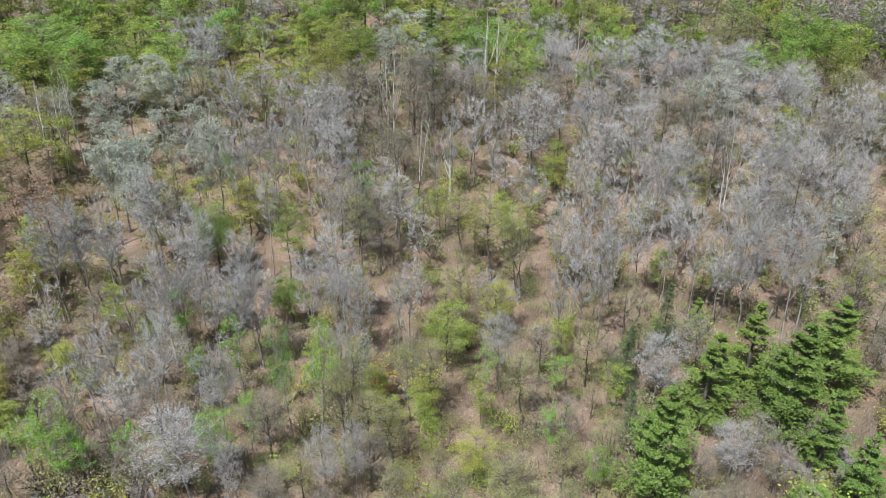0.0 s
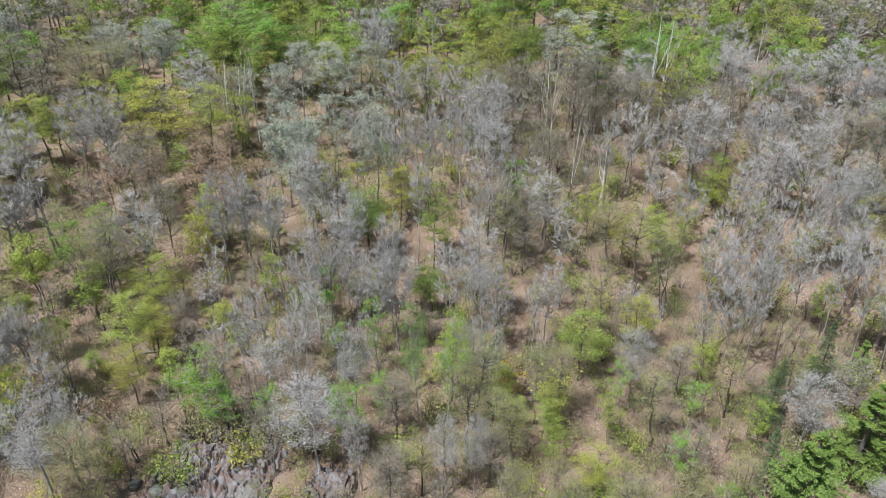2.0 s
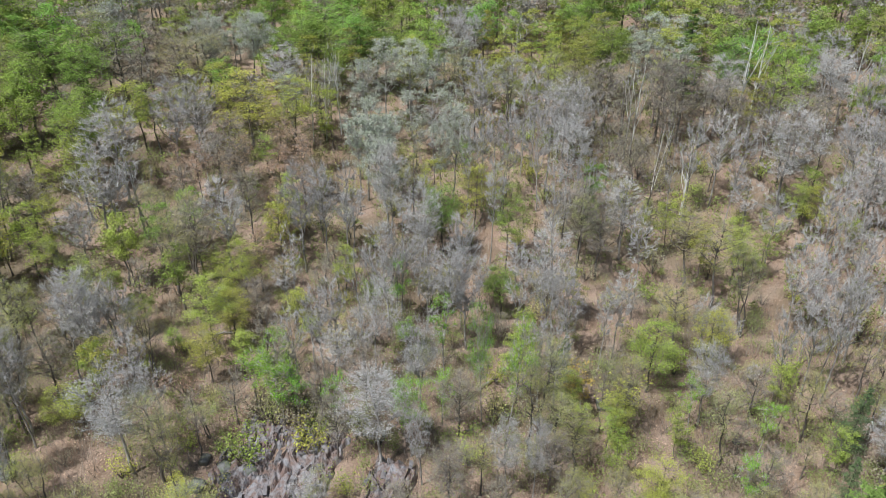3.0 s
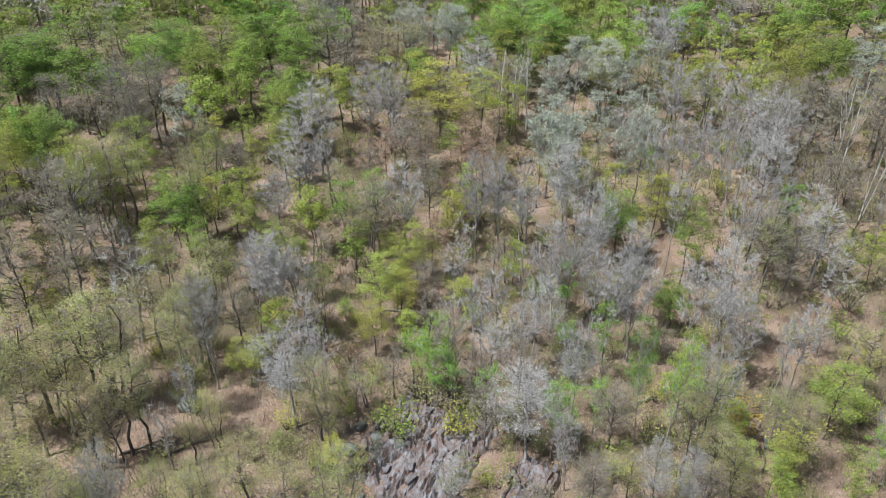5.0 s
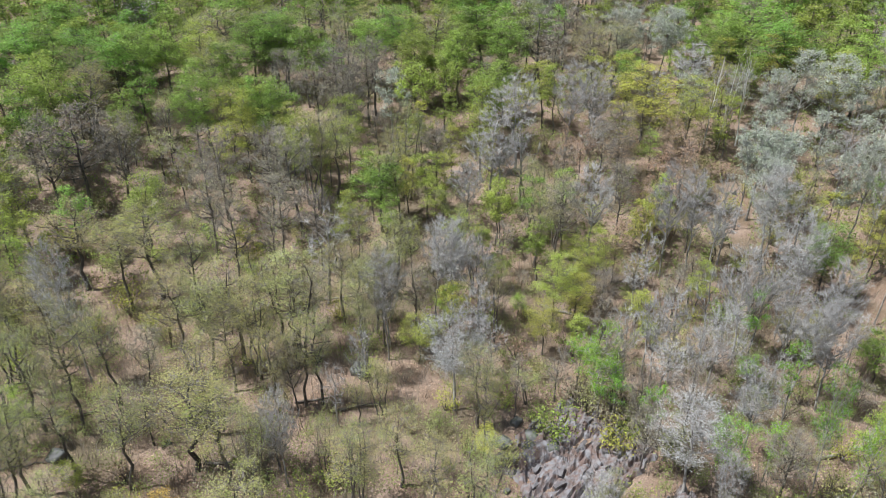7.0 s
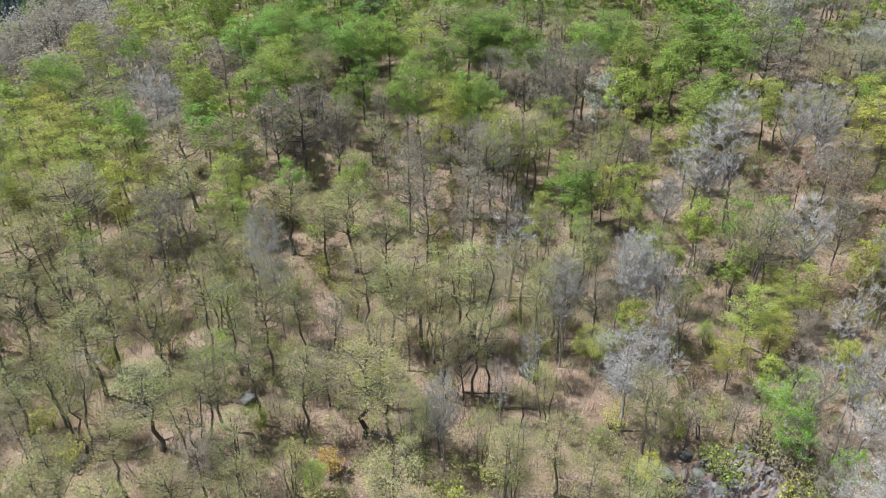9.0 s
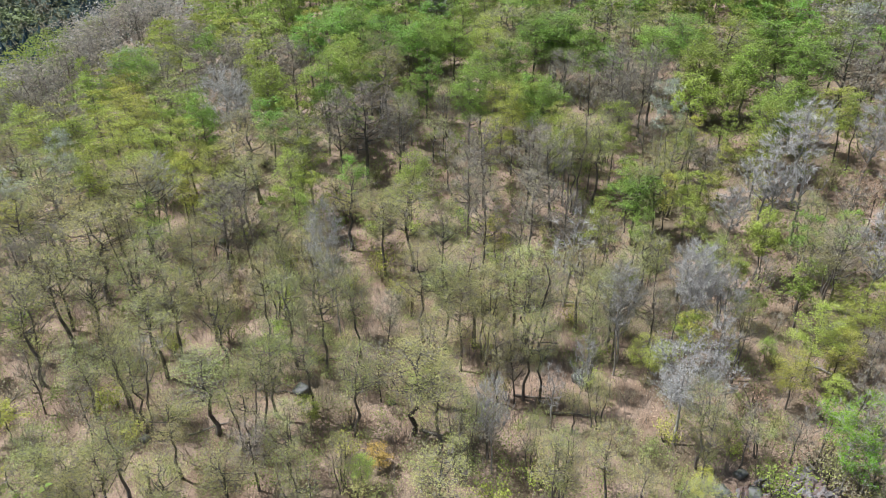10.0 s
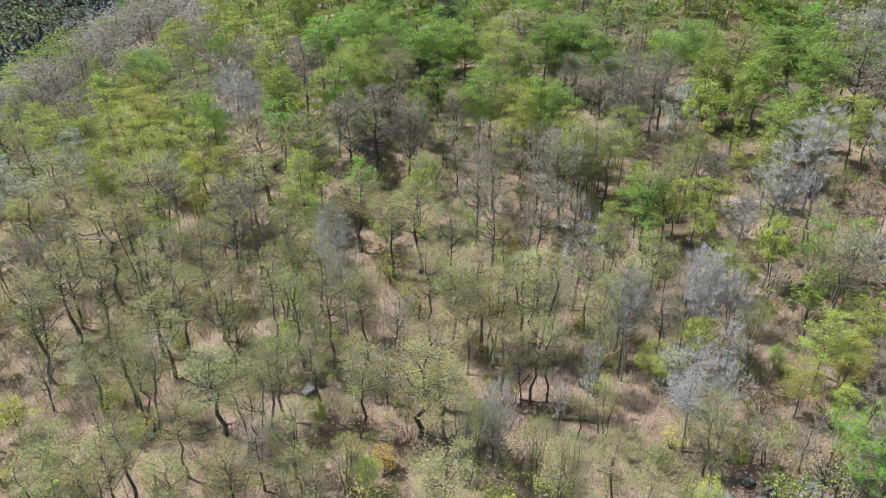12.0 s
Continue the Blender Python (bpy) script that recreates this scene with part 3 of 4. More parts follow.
PLAN["lime"] += [(-63.4, 112.7, 13, 4.4), (-56.2, 113.9, 13, 4.6), (-16.4, 129.3, 13, 5.0), (-18.6, 122.9, 13, 2.8), (-23.2, 122.3, 13, 3.0), (-37.6, 129.5, 13, 1.9), (0.4, 125.9, 13, 3.3), (12.2, 116.8, 13, 4.0), (8.3, 113.8, 13, 3.0), (-31.3, 84.5, 9, 2.3), (-25.5, 84.0, 9, 2.6), (-22.0, 118.3, 9, 2.2), (0.2, 59.9, 9, 2.7), (15.9, 96.7, 9, 1.8), (14.5, 94.3, 8, 1.6), (50.3, 101.7, 9, 2.3), (-12.2, 56.9, 9, 1.6), (3.4, 51.3, 6, 1.3), (2.4, 44.7, 6, 1.8), (-2.4, 50.3, 5, 1.3)]
PLAN["lime"] += [(16.4, 53.5, 6, 1.4), (12.3, 61.4, 6, 1.5), (25.6, 72.8, 7, 1.7), (29.6, 71.0, 7, 1.7), (-80.0, 73.3, 13, 3.8), (-62.2, 87.6, 14, 5.0), (-96.8, 38.0, 13, 3.2), (-94.8, 42.3, 13, 4.0), (-92.3, 37.9, 13, 2.9), (-87.3, 42.5, 13, 3.2), (-85.9, 50.7, 13, 3.1), (-74.5, 47.2, 11, 2.2), (-69.9, 55.9, 9, 2.3), (-73.1, 52.0, 9, 1.9), (-76.0, 67.7, 13, 2.5), (-43.3, 49.7, 10, 2.5), (-41.5, 51.1, 8, 2.1), (-72.4, 28.3, 8, 2.0), (-48.9, 39.7, 7, 1.8), (-33.8, 31.7, 4, 1.3)]
PLAN["lime"] += [(-169.3, -46.4, 13, 4.6), (-141.1, -38.3, 13, 3.6), (-151.2, -9.3, 13, 5.2), (-148.0, -13.5, 13, 4.5), (-143.2, 0.5, 13, 4.0), (-136.4, 6.3, 13, 4.4), (-127.4, -16.9, 13, 3.9), (-136.6, -24.6, 13, 3.7), (-122.7, -21.8, 13, 3.3), (-118.1, -27.8, 13, 4.2), (-120.3, -32.2, 13, 3.8), (-111.2, -22.9, 13, 4.0), (-101.7, -12.0, 13, 3.6), (-100.5, -7.4, 13, 3.5), (-115.4, -11.0, 13, 3.5), (-113.0, -14.2, 13, 3.5), (-104.8, -16.0, 13, 3.3), (-100.0, -19.2, 13, 3.2), (-90.6, -3.9, 13, 3.0), (-89.7, 8.2, 13, 2.4)]
PLAN["lime"] += [(-88.0, 5.7, 12, 3.0), (-81.8, 5.5, 10, 2.1), (-86.1, -12.4, 10, 2.2), (-83.5, 2.2, 9, 2.0), (-92.3, -7.5, 12, 2.5), (-57.6, -23.7, 5, 1.8), (-43.8, 5.8, 4, 1.3), (-51.8, 2.7, 5, 1.3), (-60.7, 0.7, 7, 1.7), (-44.9, 58.3, 9, 2.3), (-44.0, 53.5, 8, 2.3), (-41.0, 46.0, 7, 2.0), (-48.8, 40.4, 7, 1.8), (-58.6, 49.6, 8, 2.0), (-78.5, 70.7, 12, 3.0), (3.9, 82.3, 8, 2.1), (7.8, 82.8, 8, 2.2), (-11.7, 53.9, 9, 1.7), (-1.8, 51.2, 6, 1.6), (-6.6, 52.7, 7, 1.3)]
PLAN["lime"] += [(0.1, 88.6, 8, 1.9)]
PLAN["brown"] += [(-12.6, 109.7, 14, 3.1), (-9.8, 107.0, 14, 2.6), (-6.0, 118.0, 14, 3.1), (-4.0, 110.2, 14, 2.9), (-14.7, 113.7, 14, 2.6), (-2.2, 104.7, 14, 2.6), (10.8, 111.5, 14, 2.7), (14.8, 108.5, 14, 3.1), (4.6, 109.4, 14, 3.3), (7.8, 105.5, 14, 2.8), (17.7, 104.6, 14, 2.2), (35.8, 100.1, 14, 2.6), (34.2, 93.2, 14, 2.4), (36.6, 91.3, 14, 2.4), (42.1, 78.0, 14, 2.2), (50.9, 91.0, 14, 3.0), (52.7, 88.8, 14, 2.5), (46.1, 70.6, 14, 2.1), (26.8, 104.6, 14, 2.2), (-13.3, 83.3, 9, 2.2)]
PLAN["brown"] += [(-18.7, 104.5, 14, 2.6), (-6.9, 98.0, 12, 2.4), (-10.1, 98.8, 13, 2.5), (-3.6, 93.8, 11, 2.4), (-30.9, 44.8, 9, 1.6), (-27.1, 43.3, 9, 1.5), (-24.1, 40.6, 8, 1.4), (-36.0, 48.4, 9, 1.7), (-102.8, 49.6, 14, 3.5), (-101.9, 58.2, 14, 4.5), (-97.3, 52.4, 14, 3.1), (-98.2, 57.6, 14, 3.5), (-96.7, 61.4, 14, 3.5), (-89.5, 92.1, 14, 4.9), (-82.8, 89.0, 14, 3.4), (-85.7, 31.3, 14, 3.6), (-78.5, 26.4, 14, 3.1), (-72.1, 26.4, 13, 2.6), (-52.2, 33.7, 12, 2.4)]
PLAN["brown"] += [(-75.6, 59.1, 10, 2.8), (-64.2, 38.1, 11, 1.9), (-58.9, 42.3, 10, 1.9), (-49.6, 21.8, 9, 1.6), (-36.0, 37.2, 8, 1.3), (-43.4, 16.9, 8, 1.9), (-171.0, -27.6, 14, 5.9), (-176.9, -24.7, 14, 5.4), (-183.6, -20.3, 14, 6.3), (-174.9, -13.5, 14, 6.0), (-146.9, -6.8, 14, 4.7), (-160.6, -29.5, 14, 4.9), (-146.7, -34.5, 14, 5.8), (-143.8, -35.8, 14, 4.8), (-152.0, -30.4, 14, 4.1), (-133.0, -34.7, 14, 4.2), (-130.0, 1.1, 14, 5.0), (-125.5, -1.9, 14, 3.8), (-118.9, 9.6, 14, 4.1), (-116.4, -24.9, 14, 4.1)]
PLAN["brown"] += [(-77.2, 37.7, 16, 3.8), (-81.2, 35.8, 15, 3.5), (-97.6, 17.3, 15, 5.3), (-98.7, 13.5, 14, 3.5), (-95.5, 21.6, 14, 3.4), (-80.0, -3.4, 14, 3.6), (-79.8, -1.0, 13, 2.9), (-75.3, -21.1, 14, 2.8), (-73.5, -24.4, 14, 2.5), (-46.0, -2.7, 8, 2.1), (-55.9, 75.1, 11, 2.3), (-59.8, 76.0, 11, 2.4)]
PLAN["russet"] += [(-27.8, 78.6, 8, 1.6), (67.4, 111.3, 11, 2.4), (-44.9, 67.4, 9, 2.1), (-52.0, 78.3, 9, 2.4), (-69.4, 42.0, 8, 1.6), (-62.8, 71.4, 10, 2.2), (-61.2, 73.0, 10, 2.4), (-56.6, 76.1, 11, 2.4), (-50.4, 76.7, 10, 2.3)]
PLAN["oak"] += [(-8.6, 50.4, 11, 2.4), (-8.5, 46.3, 11.5, 1.6), (-28.4, 110.2, 12, 3.2), (-6.3, 86.1, 10, 2.5), (2.3, 79.8, 11.5, 2.8), (5.6, 77.4, 11.5, 2.7), (9.2, 73.5, 11.5, 2.2), (1.9, 65.5, 11.5, 2.4), (-1.4, 52.7, 9.5, 2.1), (-3.4, 52.7, 9.5, 1.5), (7.2, 51.9, 8.5, 1.8), (-3.6, 38.1, 8.5, 2.0), (0.5, 37.6, 8.5, 1.9), (4.7, 39.4, 8.5, 2.0), (6.0, 36.0, 8.5, 1.9), (19.7, 65.0, 9.5, 1.8), (14.2, 57.5, 8.5, 1.6)]
PLAN["oak"] += [(-123.3, 48.5, 14, 5.8), (-120.2, 56.8, 14, 6.5), (-120.3, 67.1, 14, 5.4), (-111.8, 66.9, 14, 3.9), (-103.9, 80.4, 14, 5.1), (-78.1, 93.6, 14, 4.2), (-112.2, 42.1, 14, 4.7), (-76.3, 54.5, 14, 3.3), (-70.6, 49.0, 14, 2.5), (-59.0, 62.5, 10, 2.7), (-52.1, 56.0, 11.5, 2.8), (-53.7, 47.6, 11.5, 2.2), (-59.0, 40.2, 11, 3.2), (-56.8, 25.4, 13, 4.5), (-59.7, 21.1, 13, 3.9), (-60.2, 18.1, 12, 3.3), (-48.7, 24.0, 11.5, 2.2), (-52.2, 14.5, 11, 3.5), (-45.6, 12.9, 10, 3.3), (-35.0, 19.4, 10.5, 2.1)]
PLAN["oak"] += [(-30.5, 23.2, 10.5, 2.0), (-28.6, 26.2, 9.5, 2.4), (-67.6, 20.1, 14, 2.8), (-54.9, 34.4, 12, 2.3), (-45.5, 43.5, 10, 2.0), (-34.0, 31.7, 10.5, 1.6), (-48.8, 29.5, 10, 1.8), (-41.5, 13.8, 10.5, 2.1), (-81.1, 45.9, 14, 3.3), (-81.5, 43.0, 14, 3.3), (-124.2, -10.2, 14, 4.6), (-109.5, 23.2, 14, 3.9), (-106.8, -30.8, 14, 3.4), (-95.5, -24.5, 14, 4.5), (-88.6, -13.1, 14, 4.5), (-95.8, 1.6, 14, 4.8), (-84.8, -0.6, 14, 3.9), (-94.0, 7.4, 14, 4.3), (-81.4, 11.9, 12, 3.8), (-74.7, 18.0, 13, 4.4)]
PLAN["oak"] += [(-74.8, 14.7, 12, 3.0), (-79.1, -17.4, 13, 4.8), (-86.6, -22.3, 14, 4.1), (-84.2, -25.4, 14, 3.6), (-77.0, -7.4, 12, 2.9), (-75.5, -10.9, 12, 3.2), (-70.4, 5.5, 11, 2.7), (-69.1, 1.8, 11, 3.0), (-80.4, -14.4, 14, 3.2), (-66.0, -22.6, 13, 3.3), (-71.2, -20.6, 13, 3.5), (-69.1, -17.2, 13, 2.7), (-67.4, -11.8, 13, 2.9), (-64.8, -9.2, 12, 2.9), (-68.4, -5.6, 12, 3.0), (-61.9, -4.6, 11, 2.6), (-65.5, -0.1, 12, 2.5), (-61.6, 2.3, 12, 2.7), (-59.2, 5.0, 15, 2.6), (-61.3, 8.9, 12, 2.3)]
PLAN["oak"] += [(-58.6, -16.5, 9, 2.7), (-62.2, 16.1, 13, 2.8), (-59.4, -13.9, 11, 2.1), (-63.1, -10.5, 10, 3.5), (-55.9, -11.9, 10, 2.9), (-53.7, -5.8, 10, 3.7), (-54.6, -0.4, 11.5, 2.5), (-53.9, 3.0, 11.5, 2.2), (-52.9, -1.5, 10.5, 2.5), (-50.2, -3.1, 10.5, 2.3), (-50.4, 6.4, 11.5, 2.7), (-48.6, 11.5, 11, 4.2), (-47.9, -18.5, 9.5, 2.0), (-45.0, -16.1, 9.5, 2.5), (-46.8, -12.7, 10.5, 2.6), (-45.1, -13.8, 9.5, 2.2), (-49.1, -8.9, 9.5, 2.3), (-40.4, 0.8, 8.5, 2.3), (-42.8, -4.8, 8.5, 2.6), (-43.5, -9.6, 8.5, 2.4), (-44.3, -17.8, 9.5, 3.3)]
PLAN["oak"] += [(-43.6, -15.0, 8.5, 2.4), (-36.9, 11.1, 8.5, 2.9), (-56.9, 20.9, 12, 2.7), (-56.2, 18.4, 11, 2.5), (-55.7, 25.8, 11, 3.1), (-50.1, 20.2, 11, 2.2), (-49.7, 22.8, 10, 2.5), (-58.4, 32.4, 12, 2.7), (-53.1, 31.7, 11, 2.6), (-37.2, 33.7, 9.5, 2.4), (-35.7, 19.4, 8.5, 2.5), (-35.7, 24.0, 8.5, 2.3), (-46.4, -0.3, 9.5, 2.2)]
PLAN["aspen"] += [(-13.7, 48.8, 14, 1.5), (-10.9, 47.3, 14, 1.7), (-19.4, 54.5, 10, 1.6), (-18.3, 43.1, 9, 1.8), (-32.0, 43.6, 10, 2.3), (-25.3, 43.1, 8, 1.3), (-17.1, 47.8, 7, 1.3), (10.3, 53.9, 7, 1.3), (9.0, 46.0, 7, 1.3), (4.4, 54.9, 7, 1.3), (12.3, 42.3, 6, 1.3), (-27.4, 61.3, 9, 1.5), (-34.2, 43.5, 8, 1.6), (-30.7, 42.7, 8, 1.5), (-29.2, 42.8, 7, 1.3)]
PLAN["pine"] += [(17.1, 42.0, 13, 3.2), (24.0, 52.5, 11, 2.9), (29.7, 56.8, 11, 2.8), (30.5, 50.8, 13, 3.5), (37.2, 55.7, 12, 3.6), (32.2, 45.9, 9, 2.0), (32.8, 41.1, 9, 2.0), (27.5, 65.5, 6, 1.5), (-2.0, 128.0, 16, 3.3), (29.1, 40.2, 4, 2.3)]
PLAN["spruce"] += [(23.8, 64.5, 9, 1.5), (17.8, 57.5, 8, 1.7), (16.4, 48.7, 7, 1.3), (-7.9, 56.7, 8, 1.3), (36.8, 135.6, 13, 1.8), (58.3, 131.1, 12, 2.0), (60.7, 106.1, 11, 1.7), (-10.9, 87.8, 8, 1.9)]
PLAN["orange"] += [(-6.2, 54.5, 7, 1.5), (-45.5, 7.6, 3, 1.3)]
PLAN["pale"] += [(-20.3, 40.7, 10, 3.4), (-19.5, 48.5, 11, 2.1), (5.2, 56.6, 10, 1.9), (-26.1, 52.5, 11, 2.2), (20.0, 54.0, 9, 2.6), (23.6, 44.0, 7, 2.1), (-27.7, 70.6, 14, 2.4), (-9.3, 41.6, 9, 1.6), (-7.2, 42.0, 9, 1.3), (19.6, 118.9, 15, 3.6), (28.2, 116.3, 15, 3.9), (33.4, 119.7, 15, 3.5), (35.5, 112.0, 15, 3.8), (46.7, 111.2, 15, 3.6), (44.5, 101.1, 15, 2.9), (50.6, 101.8, 15, 3.4), (26.7, 83.2, 15, 3.1), (29.7, 82.7, 15, 3.1), (42.4, 89.8, 15, 3.7), (44.3, 81.5, 15, 2.9)]
PLAN["pale"] += [(12.8, 98.5, 16, 4.5), (36.7, 73.9, 15, 3.1), (36.6, 67.7, 15, 2.6), (46.6, 75.2, 15, 2.6), (22.1, 71.8, 15, 2.1), (-17.0, 101.4, 15, 3.6), (-14.5, 90.6, 15, 3.0), (-10.8, 66.0, 15, 2.5), (-33.0, 73.4, 15, 2.7), (-40.1, 33.4, 12, 3.2), (-108.0, -1.3, 16, 3.7), (-65.3, 7.6, 17, 2.4)]
rng = np.random.default_rng(11)
placed = []
for kind, rows in PLAN.items():
    for x, y, tall, wide in rows:
        plant(kind, x, y, tall, wide, rng)
        placed.append((x, y, wide, kind))


# ---- lesser trees between them, of the kinds that grow nearby ----
def wedge(near, far, step, rng):
    """Jittered places over the part of the slope before the camera."""
    spots = []
    for gx in np.arange(-far, far, step):
        for gy in np.arange(-far, far, step):
            x, y = gx + rng.uniform(-0.45, 0.45) * step, gy + rng.uniform(-0.45, 0.45) * step
            r, turn = math.hypot(x, y), math.degrees(math.atan2(-x, y))
            if near < r < far and -47 < turn < 120:
                spots.append((x, y, r))
    return spots


SPOTS = np.array([(p[0], p[1]) for p in placed])
SIZES = np.array([p[2] for p in placed])
PLAIN = {"pale": "grey", "dead": "grey", "birch": "grey", "pine": "brown", "spruce": "oak", "orange": "lime", "aspen": "oak"}
BARE_GROUND = [(-28.8, 34.8, 4.6), (-27.4, 39.3, 4.5), (-47.1, 18.8, 3), (-57.1, 23.1, 2.5), (-51.6, 25.9, 2.5), (-21.7, 80.8, 4), (-5.7, 69.9, 2.5), (-2.6, 52.3, 2), (33.2, 48.3, 4), (-51.4, 23.6, 3.5), (-48.6, 19.0, 2.5), (-51.6, 15.4, 2.5), (-56.1, -1.0, 2.5), (-68.8, -13.3, 2), (11.4, 64.9, 2), (-21.9, 80.1, 3.5)]


def kind_near(x, y, rng):
    d = np.hypot(SPOTS[:, 0] - x, SPOTS[:, 1] - y)
    k = placed[int(np.argsort(d)[int(rng.integers(5))])][3]
    k = PLAIN.get(k, k)
    if k in ("grey", "silver") and rng.random() < (0.6 if math.hypot(x, y) < 95 else 0.35):
        k = str(rng.choice(["brown", "oak", "lime", "maple"], p=[0.32, 0.33, 0.25, 0.1]))
    if math.hypot(x, y) < 75 and k in ("lime", "maple") and rng.random() < 0.6:
        k = str(rng.choice(["oak", "brown"]))
    if math.hypot(x, y) < 80 and k == "oak" and rng.random() < 0.4:
        k = "brown"
    return k


def is_bare(x, y):
    return any(math.hypot(x - a, y - b) < c for a, b, c in BARE_GROUND)


def fill(near, far, step, low, high, slim, broad, left=-47, right=120):
    """Trees between the larger ones over a ring of the slope, within these bearings to the left of +y."""
    for x, y, r in wedge(near, far, step, rng):
        d = np.hypot(SPOTS[:, 0] - x, SPOTS[:, 1] - y)
        turn = math.degrees(math.atan2(-x, y))
        if (d - SIZES).min() < 0.3 or is_bare(x, y) or not left < turn <= right:
            continue
        tall = rng.uniform(low, high)
        plant(kind_near(x, y, rng), x, y, tall, tall * rng.uniform(slim, broad), rng)


fill(37, 75, 4.2, 3.5, 8.0, 0.2, 0.3, right=35)
fill(37, 75, 6.8, 4.5, 8.5, 0.18, 0.27, left=35)
fill(50, 88, 5.6, 3.0, 6.5, 0.26, 0.38, left=18, right=58)
fill(75, 108, 5.3, 7.0, 12.0, 0.19, 0.28, left=-37, right=112)
fill(108, 150, 5.5, 9.5, 14.0, 0.22, 0.31, left=-35, right=110)
for kind, counts in USED.items():
    for v, used in enumerate(counts):
        if not used:
            for o in (*MODELS[kind][v].children_recursive, MODELS[kind][v]):
                bpy.data.objects.remove(o)


# ---- shrubs ----
def shrub(name, seed, mat, leaves, size, label):
    """Many thin stems from one foot with a loose crown, 2.5 m high."""
    g = np.random.default_rng(seed)
    root = new(name)
    root.empty_display_size = 0.2
    sv, sf, fv, ff, at = [], [], [], [], []
    for k in range(9):
        top = np.array([*(g.normal(size=2) * 0.8), g.uniform(1.6, 2.5)])
        mid = top * 0.5 + np.array([0, 0, 0.25]) + g.normal(size=3) * 0.1
        tube([(0, 0, -0.15), mid, top], [0.035, 0.022, 0.006], 3, sv, sf)
        v = g.uniform(0.4, 1.1, (leaves // 9, 1))
        at.append(top * v + g.normal(size=(leaves // 9, 3)) * 0.28)
    blades(np.concatenate(at), size, g, fv, ff, 0.2)
    link("woody_base", sv, sf, M["bark_dark"], root)
    link("foliage", fv, ff, mat, root)
    return tagged(root, label, "shrub", name + "s")


SHRUBS = [
    shrub("yellow_shrub", 1, M["lime"], 540, 0.075, "understorey shrub in yellow-green young leaf"),
    shrub("olive_shrub", 2, M["oak"], 520, 0.068, "loose olive-leaved shrub on leaf litter"),
    shrub("bronze_shrub", 3, M["brown"], 420, 0.065, "twiggy shrub with bronze buds"),
    shrub("russet_shrub", 4, M["russet"], 360, 0.07, "shrub with reddish young leaves"),
]
first = [True] * 4
for x, y, r in wedge(38, 112, 5.8, rng):
    k = int(rng.choice(4, p=[0.38, 0.36, 0.18, 0.08]))
    s = rng.uniform(0.7, 1.5)
    m = pose(x, y, float(ground(x, y)), 0, 0, rng.uniform(0, 360)) @ Matrix.Diagonal((s, s, s * rng.uniform(0.8, 1.2), 1))
    ob = SHRUBS[k] if first[k] else copy_thing(SHRUBS[k], m)
    first[k] = False
    ob.matrix_basis = m


for k in range(16):    # a dense bare thicket, added for the dark shadow along the rock bank's upper rim
    x, y, s = -35 + 0.95 * k + rng.normal() * 0.5, 43.6 + rng.normal() * 0.7 - 0.012 * (k - 8) ** 2, rng.uniform(0.9, 1.5)
    copy_thing(SHRUBS[2 if k % 4 else 1], pose(x, y, float(ground(x, y)), 0, 0, rng.uniform(0, 360))).scale = (s, s, s)


# ---- stuff: brush, fallen leaves, far woods ----
def stuff(name, mat, build, label, category, seed):
    g = np.random.default_rng(seed)
    v, f = [], []
    build(v, f, g)
    return tagged(link(name, v, f, mat), label, category, kind="stuff")


def brush_leaves(near, far, count, size, step=2.1):
    def build(v, f, g):
        at = []
        for x, y, r in wedge(near, far, step, g):
            if g.random() < 0.15 or is_bare(x, y):
                continue
            c = g.normal(size=(count, 3)) * (0.23 * step, 0.23 * step, 0.4) * g.uniform(0.6, 1.4)
            c[:, 2] = np.abs(c[:, 2] + g.uniform(0.5, 1.8)) + 0.1
            at.append(c + (x, y, float(ground(x, y))))
        blades(np.concatenate(at), size, g, v, f, 0.2)
    return build


def brush_stems(v, f, g):
    a, b = [], []
    for x, y, r in wedge(36, 150, 2.1, g):
        n = 20 if r < 80 else 7
        base = np.array([x, y, float(ground(x, y)) - 0.05]) + g.normal(size=(n, 3)) * (0.5, 0.5, 0)
        a.append(base)
        b.append(base + g.normal(size=(n, 3)) * (0.6, 0.6, 0.5) + (0, 0, 2.2))
    slivers(np.concatenate(a), np.concatenate(b), 0.02, g, v, f)


def litter(v, f, g):
    n = 45000
    r, w = np.sqrt(g.uniform(36 ** 2, 85 ** 2, n)), np.radians(g.uniform(-44, 120, n))
    x, y = -r * np.sin(w), r * np.cos(w)
    blades(np.stack([x, y, ground(x, y) + 0.04], 1), 0.075, g, v, f, 1.5)


stuff("understorey_leaves", M["brush"], brush_leaves(36, 78, 210, 0.072, 2.5), "olive and bronze young leaves of forest undergrowth", "undergrowth", 21)
stuff("far_understorey_leaves", M["brush"], brush_leaves(78, 135, 56, 0.14, 2.4), "dense olive undergrowth between the far trees", "undergrowth", 24)
stuff("hilltop_understorey_leaves", M["brush"], brush_leaves(148, 200, 40, 0.3, 3.8), "dense olive undergrowth below the hilltop woods", "undergrowth", 25)
stuff("understorey_stems", M["brush_stem"], brush_stems, "thin grey-brown sapling stems and twigs", "undergrowth", 22)
stuff("fallen_leaves", M["fallen_leaf"], litter, "dry tan leaves scattered over the forest floor", "leaf litter", 23)


